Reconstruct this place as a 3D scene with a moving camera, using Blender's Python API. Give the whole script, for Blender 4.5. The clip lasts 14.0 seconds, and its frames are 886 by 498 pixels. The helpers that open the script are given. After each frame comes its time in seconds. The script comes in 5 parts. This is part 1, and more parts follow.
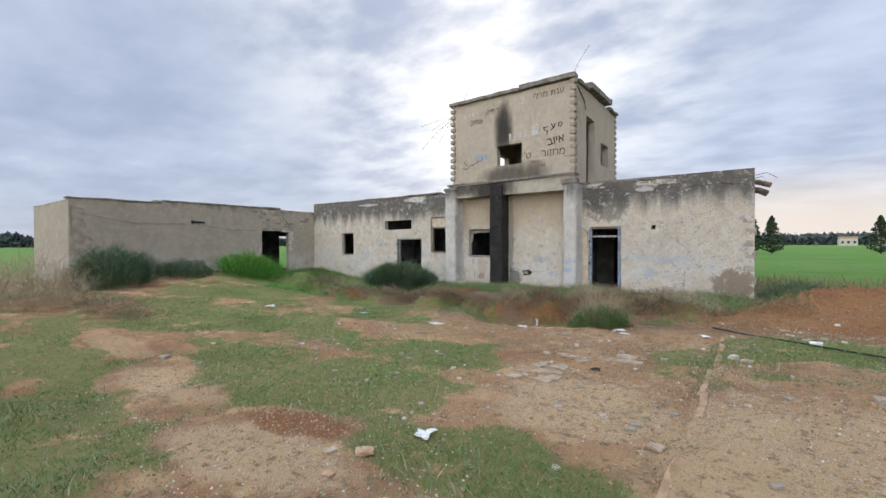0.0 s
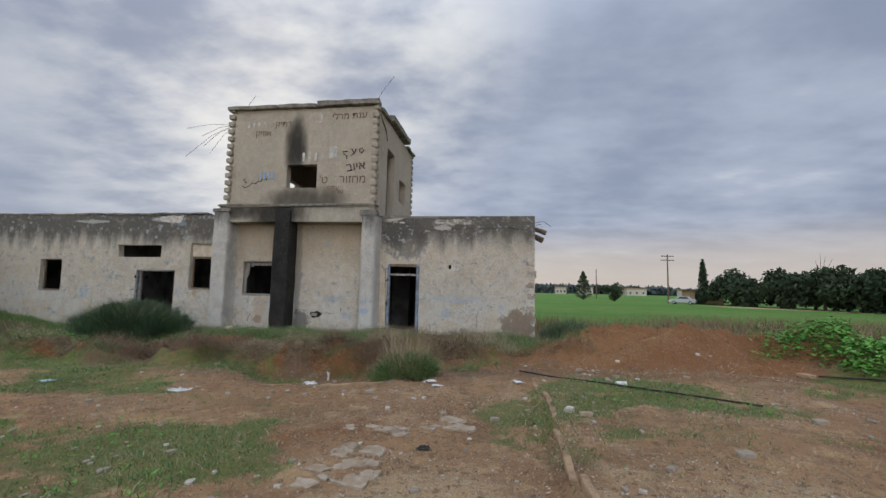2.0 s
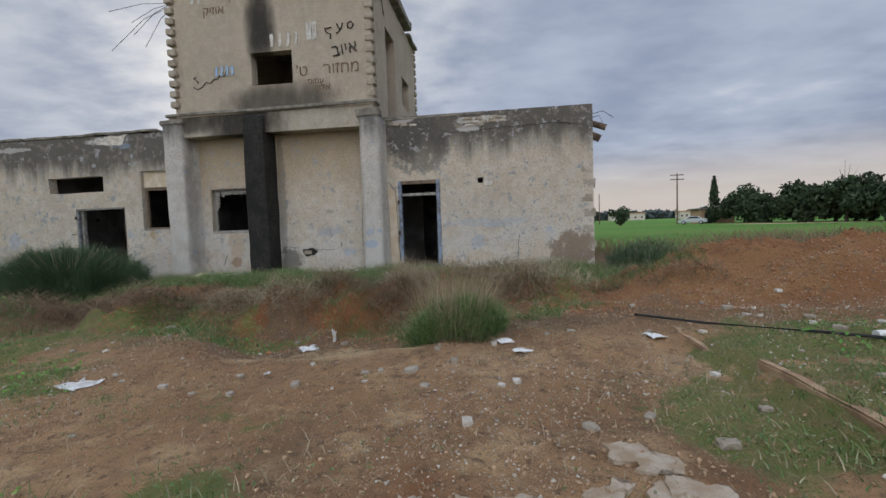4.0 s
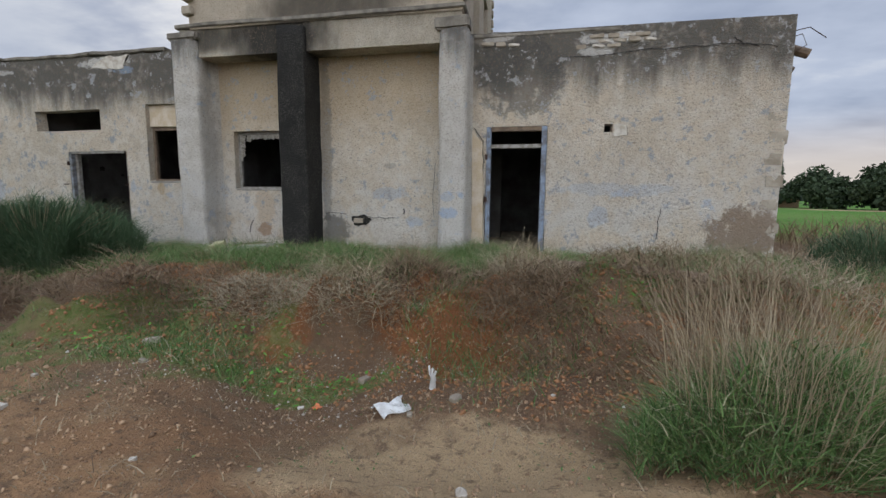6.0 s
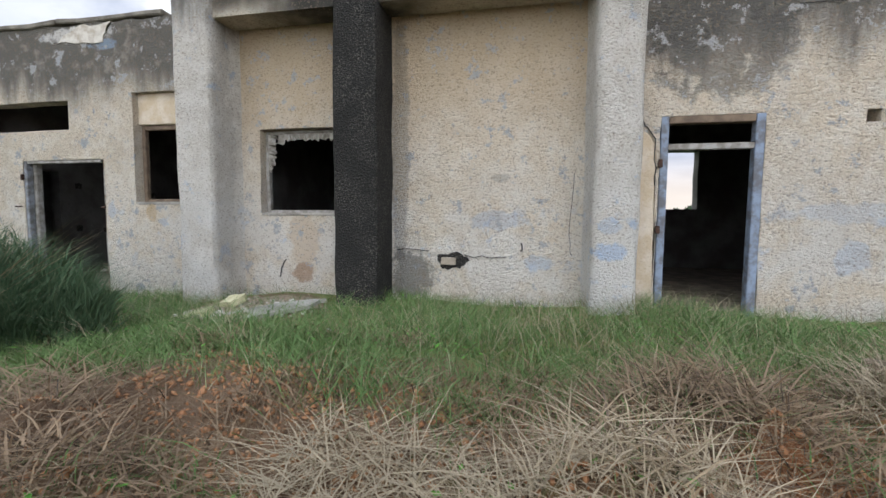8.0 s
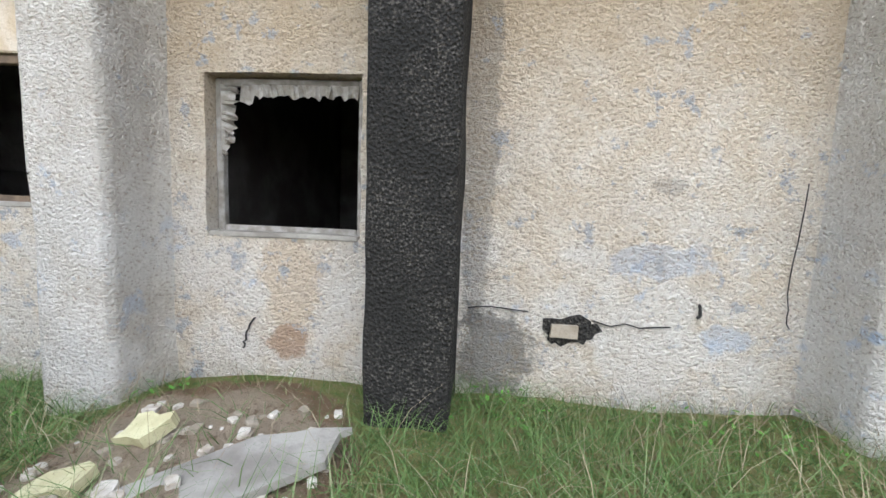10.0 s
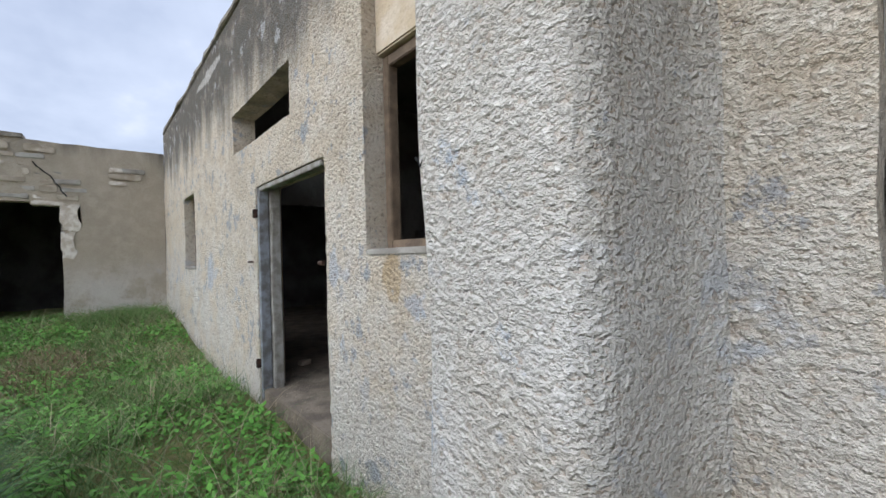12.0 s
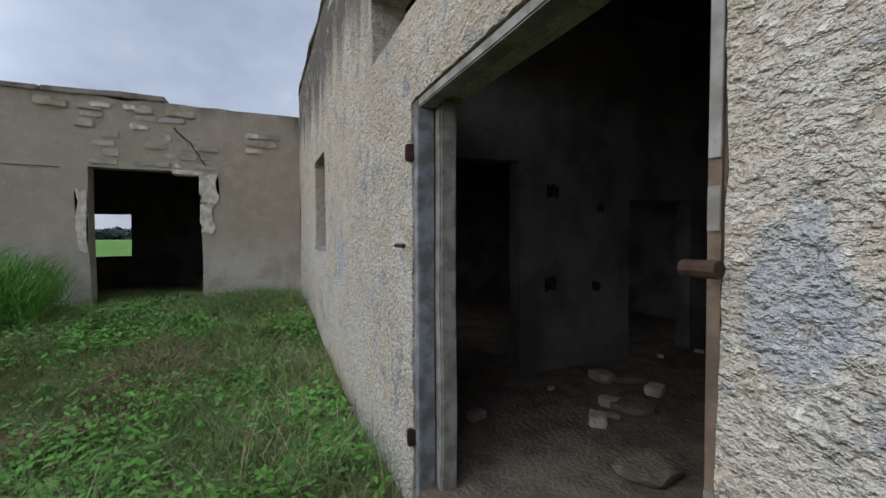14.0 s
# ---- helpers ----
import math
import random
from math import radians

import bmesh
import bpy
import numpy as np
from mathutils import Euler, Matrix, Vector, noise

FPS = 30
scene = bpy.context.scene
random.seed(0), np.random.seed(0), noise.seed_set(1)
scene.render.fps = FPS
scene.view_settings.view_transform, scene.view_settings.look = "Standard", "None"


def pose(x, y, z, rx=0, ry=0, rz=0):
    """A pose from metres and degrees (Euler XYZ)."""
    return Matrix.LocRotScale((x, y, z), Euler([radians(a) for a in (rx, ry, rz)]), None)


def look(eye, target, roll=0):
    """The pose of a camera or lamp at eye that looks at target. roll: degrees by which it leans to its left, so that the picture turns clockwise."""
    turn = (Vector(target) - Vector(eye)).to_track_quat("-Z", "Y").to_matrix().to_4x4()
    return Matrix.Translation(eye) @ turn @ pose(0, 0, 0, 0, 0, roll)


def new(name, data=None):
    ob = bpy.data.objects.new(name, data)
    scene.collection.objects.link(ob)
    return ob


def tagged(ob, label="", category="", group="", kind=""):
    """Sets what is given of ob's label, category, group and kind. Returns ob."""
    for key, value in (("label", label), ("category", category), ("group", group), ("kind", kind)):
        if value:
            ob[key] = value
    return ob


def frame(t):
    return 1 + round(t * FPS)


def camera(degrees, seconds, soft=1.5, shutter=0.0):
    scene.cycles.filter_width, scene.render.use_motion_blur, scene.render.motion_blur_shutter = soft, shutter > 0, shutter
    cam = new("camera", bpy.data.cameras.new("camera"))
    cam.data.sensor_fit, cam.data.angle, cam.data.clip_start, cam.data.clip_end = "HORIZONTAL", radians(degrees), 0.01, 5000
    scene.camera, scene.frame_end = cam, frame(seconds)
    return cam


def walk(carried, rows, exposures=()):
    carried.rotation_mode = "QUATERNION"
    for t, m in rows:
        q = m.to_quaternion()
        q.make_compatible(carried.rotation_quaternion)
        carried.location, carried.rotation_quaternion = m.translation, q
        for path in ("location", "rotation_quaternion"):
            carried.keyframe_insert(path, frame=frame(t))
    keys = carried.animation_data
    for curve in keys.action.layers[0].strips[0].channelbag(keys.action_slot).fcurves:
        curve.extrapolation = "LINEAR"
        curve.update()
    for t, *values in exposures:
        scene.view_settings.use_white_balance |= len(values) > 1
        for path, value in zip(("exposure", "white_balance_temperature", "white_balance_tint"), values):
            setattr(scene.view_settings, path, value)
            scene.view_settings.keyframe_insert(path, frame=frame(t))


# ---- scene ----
cam = camera(92.5, 14.0)
PATH = [
    (0, (0.006, 0.004, 1.64), (-1.178, 1.615, 1.616), -0.2),
    (0.5, (-0.309, 0.252, 1.638), (-1.372, 1.946, 1.618), -1.0),
    (1, (-0.629, 0.598, 1.622), (-1.452, 2.417, 1.745), -0.8),
    (1.5, (-0.854, 1.144, 1.562), (-1.412, 3.056, 1.737), -0.8),
    (2, (-1.066, 1.815, 1.437), (-1.343, 3.787, 1.625), 1.3),
    (2.5, (-1.358, 2.603, 1.229), (-1.591, 4.589, 1.249), -2.7),
    (3, (-1.685, 3.436, 1.145), (-1.904, 5.424, 1.097), -2.7),
    (5.5, (-3.678, 7.172, 0.964), (-4.044, 9.125, 0.735), -0.1),
    (6, (-4.212, 7.849, 0.944), (-4.59, 9.797, 0.7), 0.5),
    (6.5, (-4.793, 8.496, 0.942), (-5.268, 10.436, 0.85), -0.5),
    (7, (-5.459, 9.115, 0.929), (-5.986, 11.042, 0.826), -0.6),
    (9.5, (-7.852, 12.379, 1.331), (-7.968, 14.365, 1.118), 2.5),
    (10, (-8.262, 12.897, 1.385), (-8.411, 14.879, 1.158), 2.2),
    (10.5, (-8.516, 13.525, 1.243), (-9.005, 15.464, 1.264), 1.3),
    (11, (-9.062, 14.117, 1.187), (-10.013, 15.874, 1.278), 0.2),
    (11.5, (-9.618, 14.541, 1.184), (-10.927, 16.053, 1.23), -0.6),
    (12, (-10.266, 14.789, 1.207), (-11.805, 16.066, 1.223), -1.6),
    (12.5, (-10.865, 14.944, 1.189), (-12.572, 15.987, 1.183), -4.5),
    (13, (-11.567, 15.13, 1.235), (-13.35, 16.036, 1.218), -5.0),
    (13.5, (-12.137, 15.267, 1.226), (-13.921, 16.17, 1.189), -4.2),
    (14, (-12.627, 15.344, 1.212), (-14.464, 16.132, 1.154), -0.2),
]
EXPOSURES = [(0.0, 0.27), (1.0, 0.12), (2.0, -0.33), (3.0, -0.35), (5.5, -0.12), (7.0, 0.05), (9.5, 1.05), (10.5, 1.05), (11.5, 0.8), (13.0, 0.38), (14.0, 0.1)]
walk(cam, [(t, look(eye, target, roll)) for t, eye, target, roll in PATH], EXPOSURES)

# ---- world and sun: overcast, a veiled low sun beyond the building ----
SUN_ELEV, SUN_AZ = 24.0, 32.0      # azimuth: degrees to the left of +y
world = bpy.data.worlds.new("overcast_sky")
scene.world = world
world.use_nodes = True


class Nodes:
    """Small helper for node trees."""

    def __init__(self, tree):
        self.t = tree
        self.pos = None

    def add(self, kind, **props):
        n = self.t.nodes.new(kind)
        for k, v in props.items():
            setattr(n, k, v)
        return n

    def put(self, value, socket):
        if isinstance(value, bpy.types.NodeSocket):
            self.t.links.new(value, socket)
        elif isinstance(value, (tuple, list)):
            socket.default_value = (*value, 1.0)[:len(socket.default_value)]
        else:
            socket.default_value = value

    def position(self):
        if self.pos is None:
            self.pos = self.add("ShaderNodeNewGeometry").outputs["Position"]
        return self.pos

    def split(self, vec):
        n = self.add("ShaderNodeSeparateXYZ")
        self.put(vec, n.inputs[0])
        return n.outputs

    def scaled(self, vec, scale):
        n = self.add("ShaderNodeVectorMath", operation="MULTIPLY")
        self.put(vec, n.inputs[0])
        n.inputs[1].default_value = scale
        return n.outputs[0]

    def noise(self, scale, detail=4.0, rough=0.55, vec=None, out=0):
        n = self.add("ShaderNodeTexNoise")
        self.put(vec if vec is not None else self.position(), n.inputs["Vector"])
        n.inputs["Scale"].default_value, n.inputs["Detail"].default_value, n.inputs["Roughness"].default_value = scale, detail, rough
        return n.outputs[out]

    def voronoi(self, scale, vec=None, feature="F1"):
        n = self.add("ShaderNodeTexVoronoi", feature=feature)
        self.put(vec if vec is not None else self.position(), n.inputs["Vector"])
        n.inputs["Scale"].default_value = scale
        return n.outputs[0]

    def math(self, op, a, b=0.0, c=0.0, clamp=False):
        n = self.add("ShaderNodeMath", operation=op, use_clamp=clamp)
        for v, i in zip((a, b, c), n.inputs):
            self.put(v, i)
        return n.outputs[0]

    def step(self, value, lo, hi, a=0.0, b=1.0):
        n = self.add("ShaderNodeMapRange", interpolation_type="SMOOTHSTEP")
        self.put(value, n.inputs[0])
        for i, v in zip(range(1, 5), (lo, hi, a, b)):
            n.inputs[i].default_value = v
        return n.outputs[0]

    def mix(self, fac, a, b):
        n = self.add("ShaderNodeMix", data_type="RGBA")
        self.put(fac, n.inputs[0])
        self.put(a, n.inputs[6])
        self.put(b, n.inputs[7])
        return n.outputs[2]

    def blob(self, cx, cz, rx, rz):
        """1 at (cx, cz) in the wall's plane, 0 outside the ellipse."""
        p = self.split(self.position())
        u = self.math("DIVIDE", self.math("SUBTRACT", p[0], cx), rx)
        v = self.math("DIVIDE", self.math("SUBTRACT", p[2], cz), rz)
        d = self.math("ADD", self.math("MULTIPLY", u, u), self.math("MULTIPLY", v, v))
        return self.math("SUBTRACT", 1.0, d, clamp=True)

    def bump(self, height, strength=0.5, distance=0.02):
        n = self.add("ShaderNodeBump")
        self.put(height, n.inputs["Height"])
        n.inputs["Strength"].default_value, n.inputs["Distance"].default_value = strength, distance
        return n.outputs[0]


def material(name, build):
    """build(nodes) returns colour, roughness, normal or None, and metal."""
    m = bpy.data.materials.new(name)
    m.use_nodes = True
    n = Nodes(m.node_tree)
    shader = m.node_tree.nodes["Principled BSDF"]
    colour, rough, normal, metal = build(n)
    n.put(colour, shader.inputs["Base Color"])
    n.put(rough, shader.inputs["Roughness"])
    n.put(metal, shader.inputs["Metallic"])
    shader.inputs["Specular IOR Level"].default_value = 0.25
    if normal is not None:
        n.put(normal, shader.inputs["Normal"])
    return m


def make_world():
    n = Nodes(world.node_tree)
    back = world.node_tree.nodes["Background"]
    direction = n.add("ShaderNodeTexCoord").outputs["Generated"]
    d = n.split(direction)
    up = n.math("MAXIMUM", d[2], 0.0)
    denom = n.math("ADD", up, 0.16)
    flat = n.add("ShaderNodeCombineXYZ")
    n.put(n.math("DIVIDE", d[0], denom), flat.inputs[0])
    n.put(n.math("DIVIDE", d[1], denom), flat.inputs[1])
    clouds = n.noise(1.1, 5.0, 0.47, n.scaled(flat.outputs[0], (1.0, 1.3, 1.0)))
    wisps = n.noise(3.2, 5.0, 0.55, n.scaled(flat.outputs[0], (0.8, 1.0, 1.0)))
    sky = n.add("ShaderNodeTexSky", sky_type="NISHITA", sun_disc=False,
                sun_elevation=radians(SUN_ELEV), sun_rotation=radians(-SUN_AZ))
    clear = n.add("ShaderNodeVectorMath", operation="SCALE")
    n.put(sky.outputs[0], clear.inputs[0])
    clear.inputs[3].default_value = 0.1
    both = n.math("ADD", n.math("MULTIPLY", clouds, 0.6), n.math("MULTIPLY", wisps, 0.4))
    veil = n.mix(n.step(both, 0.36, 0.62), (0.39, 0.46, 0.62), (0.60, 0.675, 0.84))
    veil = n.mix(n.step(both, 0.57, 0.72), veil, (0.88, 0.92, 1.0))
    # the brighter veil round the hidden sun
    az = radians(SUN_AZ)
    el = radians(SUN_ELEV + 8)
    s = Vector((-math.sin(az) * math.cos(el), math.cos(az) * math.cos(el), math.sin(el)))
    dot = n.add("ShaderNodeVectorMath", operation="DOT_PRODUCT")
    n.put(direction, dot.inputs[0])
    dot.inputs[1].default_value = s
    glow = n.math("MULTIPLY", n.step(dot.outputs["Value"], 0.82, 1.0), n.step(both, 0.38, 0.6))
    veil = n.mix(glow, veil, (1.15, 1.15, 1.12))
    # peach band low over the far fields, beyond the open side
    low = n.math("MULTIPLY", n.step(d[2], 0.01, 0.17, 1.0, 0.0), n.step(n.math("ADD", d[0], n.math("MULTIPLY", d[1], 0.9)), -0.1, 0.9))
    veil = n.mix(n.math("MULTIPLY", low, 0.85), veil, (0.98, 0.78, 0.60))
    pale = n.step(d[2], 0.0, 0.14, 0.45, 0.0)
    veil = n.mix(pale, veil, (0.68, 0.72, 0.80))
    # heavier cloud to the west
    veil = n.mix(n.math("MULTIPLY", n.step(d[0], -0.55, -0.9), 0.4), veil, (0.36, 0.42, 0.56))
    # unseen southern half of the sky, paler, added to light the facade
    veil = n.mix(n.step(d[1], -0.2, -0.8, 0.0, 0.75), veil, (0.765, 0.78, 0.80))
    n.put(n.mix(0.92, clear.outputs[0], veil), back.inputs[0])
    # an overcast sky is a good deal brighter overhead than low down
    # the second factor boosts the unseen southern half to brighten the facade
    n.put(n.math("MULTIPLY", n.step(d[2], 0.45, 0.95, 0.9, 1.9), n.step(d[1], -0.2, -0.8, 1.0, 2.8)), back.inputs[1])


make_world()
sun_lamp = bpy.data.lights.new("sun", "SUN")
sun_lamp.energy, sun_lamp.angle, sun_lamp.color = 0.5, radians(25), (1.0, 0.95, 0.88)
sun = new("sun", sun_lamp)
sun.matrix_world = look((0, 0, 30), (math.sin(radians(SUN_AZ)) * 30, -math.cos(radians(SUN_AZ)) * 30, 30 - 30 * math.tan(radians(SUN_ELEV + 6))))


# ---- materials ----
def stucco(tan, pale, grey, white_from=1.9, stain_from=3.0, stain_by=0.9, coarse=1.0, blue=1.0, soot=(), stain_amount=1.0, marks=(), dry=None):
    def build(n):
        p = n.split(n.position())
        big = n.noise(0.9, 5)
        mid = n.noise(5.0, 5)
        thrown = n.scaled(n.position(), (1.0, 1.0, 1.45))
        grain = n.noise(34.0 * coarse, 4, 0.62, thrown)
        pits = n.voronoi(38.0 * coarse)
        c = n.mix(n.step(big, 0.35, 0.65), tan, tuple(0.85 * v for v in tan))
        c = n.mix(n.step(mid, 0.40, 0.70, 0.2, 0.75), c, pale)
        # tops of the thrown grains lightened in colour, as painted highlights
        c = n.mix(n.math("MULTIPLY", n.step(grain, 0.52, 0.60), 0.4), c, tuple(min(0.86, 1.12 * v) for v in pale))
        low = n.math("MULTIPLY", n.step(p[2], white_from - 1.1, white_from, 1.0, 0.0), n.step(n.noise(1.6, 6, 0.65), 0.38, 0.56))
        c = n.mix(n.math("MULTIPLY", low, 0.5), c, (0.77, 0.75, 0.71))
        if blue:
            spray = n.math("MULTIPLY", n.step(n.noise(3.4, 4, 0.6), 0.60, 0.68), n.step(n.math("ABSOLUTE", n.math("SUBTRACT", p[2], 0.75)), 0.15, 0.6, 1.0, 0.0))
            c = n.mix(n.math("MULTIPLY", spray, 0.28 * blue), c, (0.22, 0.42, 0.72))
        # dirty band where rain has run down from the coping
        streak = n.noise(2.6, 5, 0.6, n.scaled(n.position(), (1.0, 1.0, 0.16)))
        level = n.math("ADD", n.math("DIVIDE", n.math("SUBTRACT", p[2], stain_from), stain_by), n.math("MULTIPLY", n.math("SUBTRACT", streak, 0.5), 2.0))
        dirt = n.math("MULTIPLY", n.step(level, 0.0, 0.95), n.step(n.noise(7.0, 4), 0.25, 0.5, 0.7, 1.0))
        if dry:
            dirt = n.math("MULTIPLY", dirt, n.step(n.math("ABSOLUTE", n.math("SUBTRACT", p[0], dry[0])), dry[1], dry[1] + 0.1, 0.12, 1.0))
            kept = n.math("MULTIPLY", n.step(n.math("ABSOLUTE", n.math("SUBTRACT", p[0], dry[0])), dry[1], dry[1] + 0.1, 1.0, 0.0), n.step(n.math("ADD", p[2], n.math("MULTIPLY", big, 1.2)), 2.3, 3.8))
            c = n.mix(n.math("MULTIPLY", kept, 0.65), c, (0.55, 0.41, 0.25))
        c = n.mix(n.math("MULTIPLY", dirt, 0.9 * stain_amount), c, grey)
        for cx, cz, rx, rz, amount in soot:
            edge = n.math("ADD", n.blob(cx, cz, rx, rz), n.math("MULTIPLY", n.math("SUBTRACT", n.noise(3.0, 5, vec=n.scaled(n.position(), (1, 1, 0.4))), 0.5), 0.9))
            c = n.mix(n.math("MULTIPLY", n.step(edge, 0.0, 0.95), amount), c, (0.035, 0.033, 0.03))
        for cx, cz, rx, rz, tint, amount in marks:
            edge = n.math("ADD", n.blob(cx, cz, rx, rz), n.math("MULTIPLY", n.math("SUBTRACT", n.noise(4.5, 6, 0.72), 0.5), 2.6))
            c = n.mix(n.math("MULTIPLY", n.step(edge, 0.20, 0.62), amount), c, tint)
        # pits of the roughcast darkened in colour: grime plus their own shade
        c = n.mix(n.math("MULTIPLY", n.step(grain, 0.37, 0.43, 1.0, 0.0), 0.6), c, (0.27, 0.205, 0.145))
        crumbs = n.noise(75.0 * coarse, 2, 0.6)
        height = n.math("ADD", n.math("MULTIPLY", n.step(grain, 0.38, 0.66), 0.7), n.math("MULTIPLY", n.math("SUBTRACT", 1.0, pits), 0.35))
        height = n.math("ADD", height, n.math("MULTIPLY", n.step(crumbs, 0.4, 0.65), 0.3))
        return c, 0.95, n.bump(height, 1.0, 0.023 / coarse), 0.0
    return build


TAN, PALE, GRIME = (0.71, 0.585, 0.43), (0.80, 0.73, 0.63), (0.11, 0.105, 0.095)
LIME, RUSTY, CORE = (0.74, 0.71, 0.66), (0.45, 0.27, 0.07), (0.30, 0.215, 0.15)
M_FACADE = material("roughcast_render", stucco(TAN, PALE, GRIME, stain_from=2.6, stain_by=0.85, dry=(-8.26, 2.46), marks=(
    (-4.4, 3.2, 1.0, 0.95, GRIME, 0.65), (-6.9, 1.0, 0.5, 0.16, (0.30, 0.45, 0.66), 0.3), (-6.4, 0.45, 0.25, 0.14, (0.30, 0.47, 0.70), 0.3), (-2.6, 1.1, 1.3, 0.16, (0.40, 0.52, 0.68), 0.25), (-2.9, 0.6, 0.25, 0.25, (0.35, 0.50, 0.70), 0.3), (-16.9, 1.0, 0.25, 0.3, (0.40, 0.52, 0.70), 0.4),
   
    (-12.26, 1.08, 0.12, 0.20, RUSTY, 0.5), (-9.7, 0.72, 0.32, 0.45, (0.66, 0.545, 0.41), 0.9), (-9.72, 0.22, 0.22, 0.18, (0.42, 0.27, 0.17), 0.8),
    (-0.5, 0.35, 0.75, 0.6, CORE, 0.85), (-13.5, 3.82, 0.75, 0.16, LIME, 0.9), (-13.0, 3.66, 0.35, 0.10, (0.32, 0.42, 0.55), 0.7),
    (-16.8, 3.74, 0.9, 0.10, LIME, 0.7), (-2.7, 3.72, 0.85, 0.12, LIME, 0.9), (-3.1, 3.52, 0.4, 0.12, LIME, 0.8), (-4.8, 3.84, 0.4, 0.10, LIME, 0.8),
    (-8.1, 0.25, 0.40, 0.45, GRIME, 0.7), (-6.9, 1.55, 0.16, 0.07, GRIME, 0.3), (-8.25, 2.0, 0.16, 2.2, GRIME, 0.4), (-13.01, 1.12, 0.10, 0.16, (0.55, 0.57, 0.60), 0.75))))
M_PILASTER = material("pilaster_render", stucco((0.67, 0.61, 0.52), (0.79, 0.745, 0.68), GRIME, stain_from=3.2, stain_by=1.0, marks=((-5.62, 0.66, 0.22, 0.14, (0.22, 0.42, 0.70), 0.4), (-5.62, 0.95, 0.15, 0.12, (0.35, 0.50, 0.70), 0.3), (-10.72, 1.6, 0.05, 2.0, GRIME, 0.15))))
M_TOWER = material("tower_render", stucco((0.55, 0.46, 0.35), (0.62, 0.54, 0.43), (0.15, 0.13, 0.11), white_from=-5, stain_from=8.2, stain_by=0.8, coarse=1.6, blue=0,
                   soot=((-8.35, 6.35, 0.55, 1.35, 0.97), (-7.9, 4.4, 1.9, 0.65, 0.8))))
M_BAND = material("band_render", stucco((0.58, 0.50, 0.38), (0.66, 0.60, 0.50), (0.075, 0.07, 0.062), stain_from=3.9, stain_by=0.7, blue=0, stain_amount=0.6,
                  soot=((-8.9, 3.95, 1.5, 0.9, 0.95), (-10.4, 4.0, 0.9, 0.35, 0.8))))
M_WING = material("wing_cement_render", stucco((0.43, 0.365, 0.28), (0.51, 0.45, 0.36), (0.115, 0.105, 0.09), white_from=1.5, stain_from=3.3, stain_by=0.8, coarse=2.2, blue=0.3))


def simple(c1, c2, scale=6.0, rough=0.9, bump=0.3, dist=0.01, metal=0.0, island=0.0):
    def build(n):
        a = n.noise(scale, 5)
        c = n.mix(n.step(a, 0.35, 0.65), c1, c2)
        c = n.mix(n.math("MULTIPLY", n.step(n.noise(scale * 7, 3), 0.55, 0.7), 0.4), c, tuple(0.6 * v for v in c1))
        if island:
            r = n.add("ShaderNodeNewGeometry").outputs["Random Per Island"]
            c = n.mix(n.math("MULTIPLY", r, island), c, c2)
        return c, rough, n.bump(n.noise(scale * 6, 4), bump, dist), metal
    return build


def blades(c1, c2, c3):
    def build(n):
        r = n.add("ShaderNodeNewGeometry").outputs["Random Per Island"]
        c = n.mix(n.step(r, 0.0, 0.7), c1, c2)
        c = n.mix(n.step(r, 0.78, 1.0), c, c3)
        return n.mix(n.step(n.noise(0.8, 3), 0.4, 0.65), c, tuple(0.75 * v for v in c2)), 0.75, None, 0.0
    return build


M_SOOT = material("tarred_roughcast", lambda n: (n.mix(n.math('MULTIPLY', n.step(n.noise(60, 4), 0.48, 0.68), n.step(n.noise(2.2, 5, 0.65), 0.35, 0.62, 0.15, 1.0)), (0.02, 0.019, 0.017), (0.11, 0.10, 0.086)), 0.9,
                  n.bump(n.math("ADD", n.noise(55, 3), n.voronoi(45)), 0.9, 0.025), 0.0))
# dirty whitewash, its colour lowered further to carry the rooms' shade
M_INNER = material("dirty_whitewash_in_shade", simple((0.19, 0.185, 0.18), (0.10, 0.094, 0.086), 1.6, 0.9, 0.4, 0.02))
# near-black ceiling colour stands in for the deep shade indoors
M_DARK_CEILING = material("shade_dark_ceiling", simple((0.05, 0.046, 0.042), (0.09, 0.082, 0.074), 1.5, 0.95, 0.4, 0.02))
M_CONCRETE = material("weathered_concrete", simple((0.36, 0.34, 0.30), (0.22, 0.20, 0.175), 3.0, 0.92, 0.5, 0.02))
M_COPING = material("black_stained_concrete", simple((0.14, 0.125, 0.105), (0.26, 0.235, 0.195), 4.0, 0.92, 0.6, 0.02))
M_STONE = material("exposed_stone", simple((0.40, 0.35, 0.28), (0.27, 0.225, 0.17), 5.0, 0.92, 0.6, 0.02, island=0.4))
M_BRICK = material("exposed_orange_block", simple((0.38, 0.23, 0.13), (0.46, 0.33, 0.22), 6.0, 0.92, 0.6, 0.02))
M_PATCH = material("smooth_plaster_patch", simple((0.50, 0.40, 0.28), (0.60, 0.52, 0.42), 5.0, 0.9, 0.6, 0.02))
M_LIME = material("white_limewash_remnant", simple((0.62, 0.58, 0.51), (0.42, 0.36, 0.29), 9.0, 0.9, 0.7, 0.02))
M_PAVE = material("earthy_pale_stone", simple((0.44, 0.365, 0.28), (0.33, 0.24, 0.155), 9.0, 0.95, 0.7, 0.02))
M_WOOD = material("weathered_wood", simple((0.20, 0.145, 0.10), (0.115, 0.085, 0.062), 9.0, 0.85, 0.5, 0.01))
M_BLUE = material("faded_blue_paint", simple((0.23, 0.28, 0.36), (0.13, 0.13, 0.14), 9.0, 0.7, 0.3, 0.006))
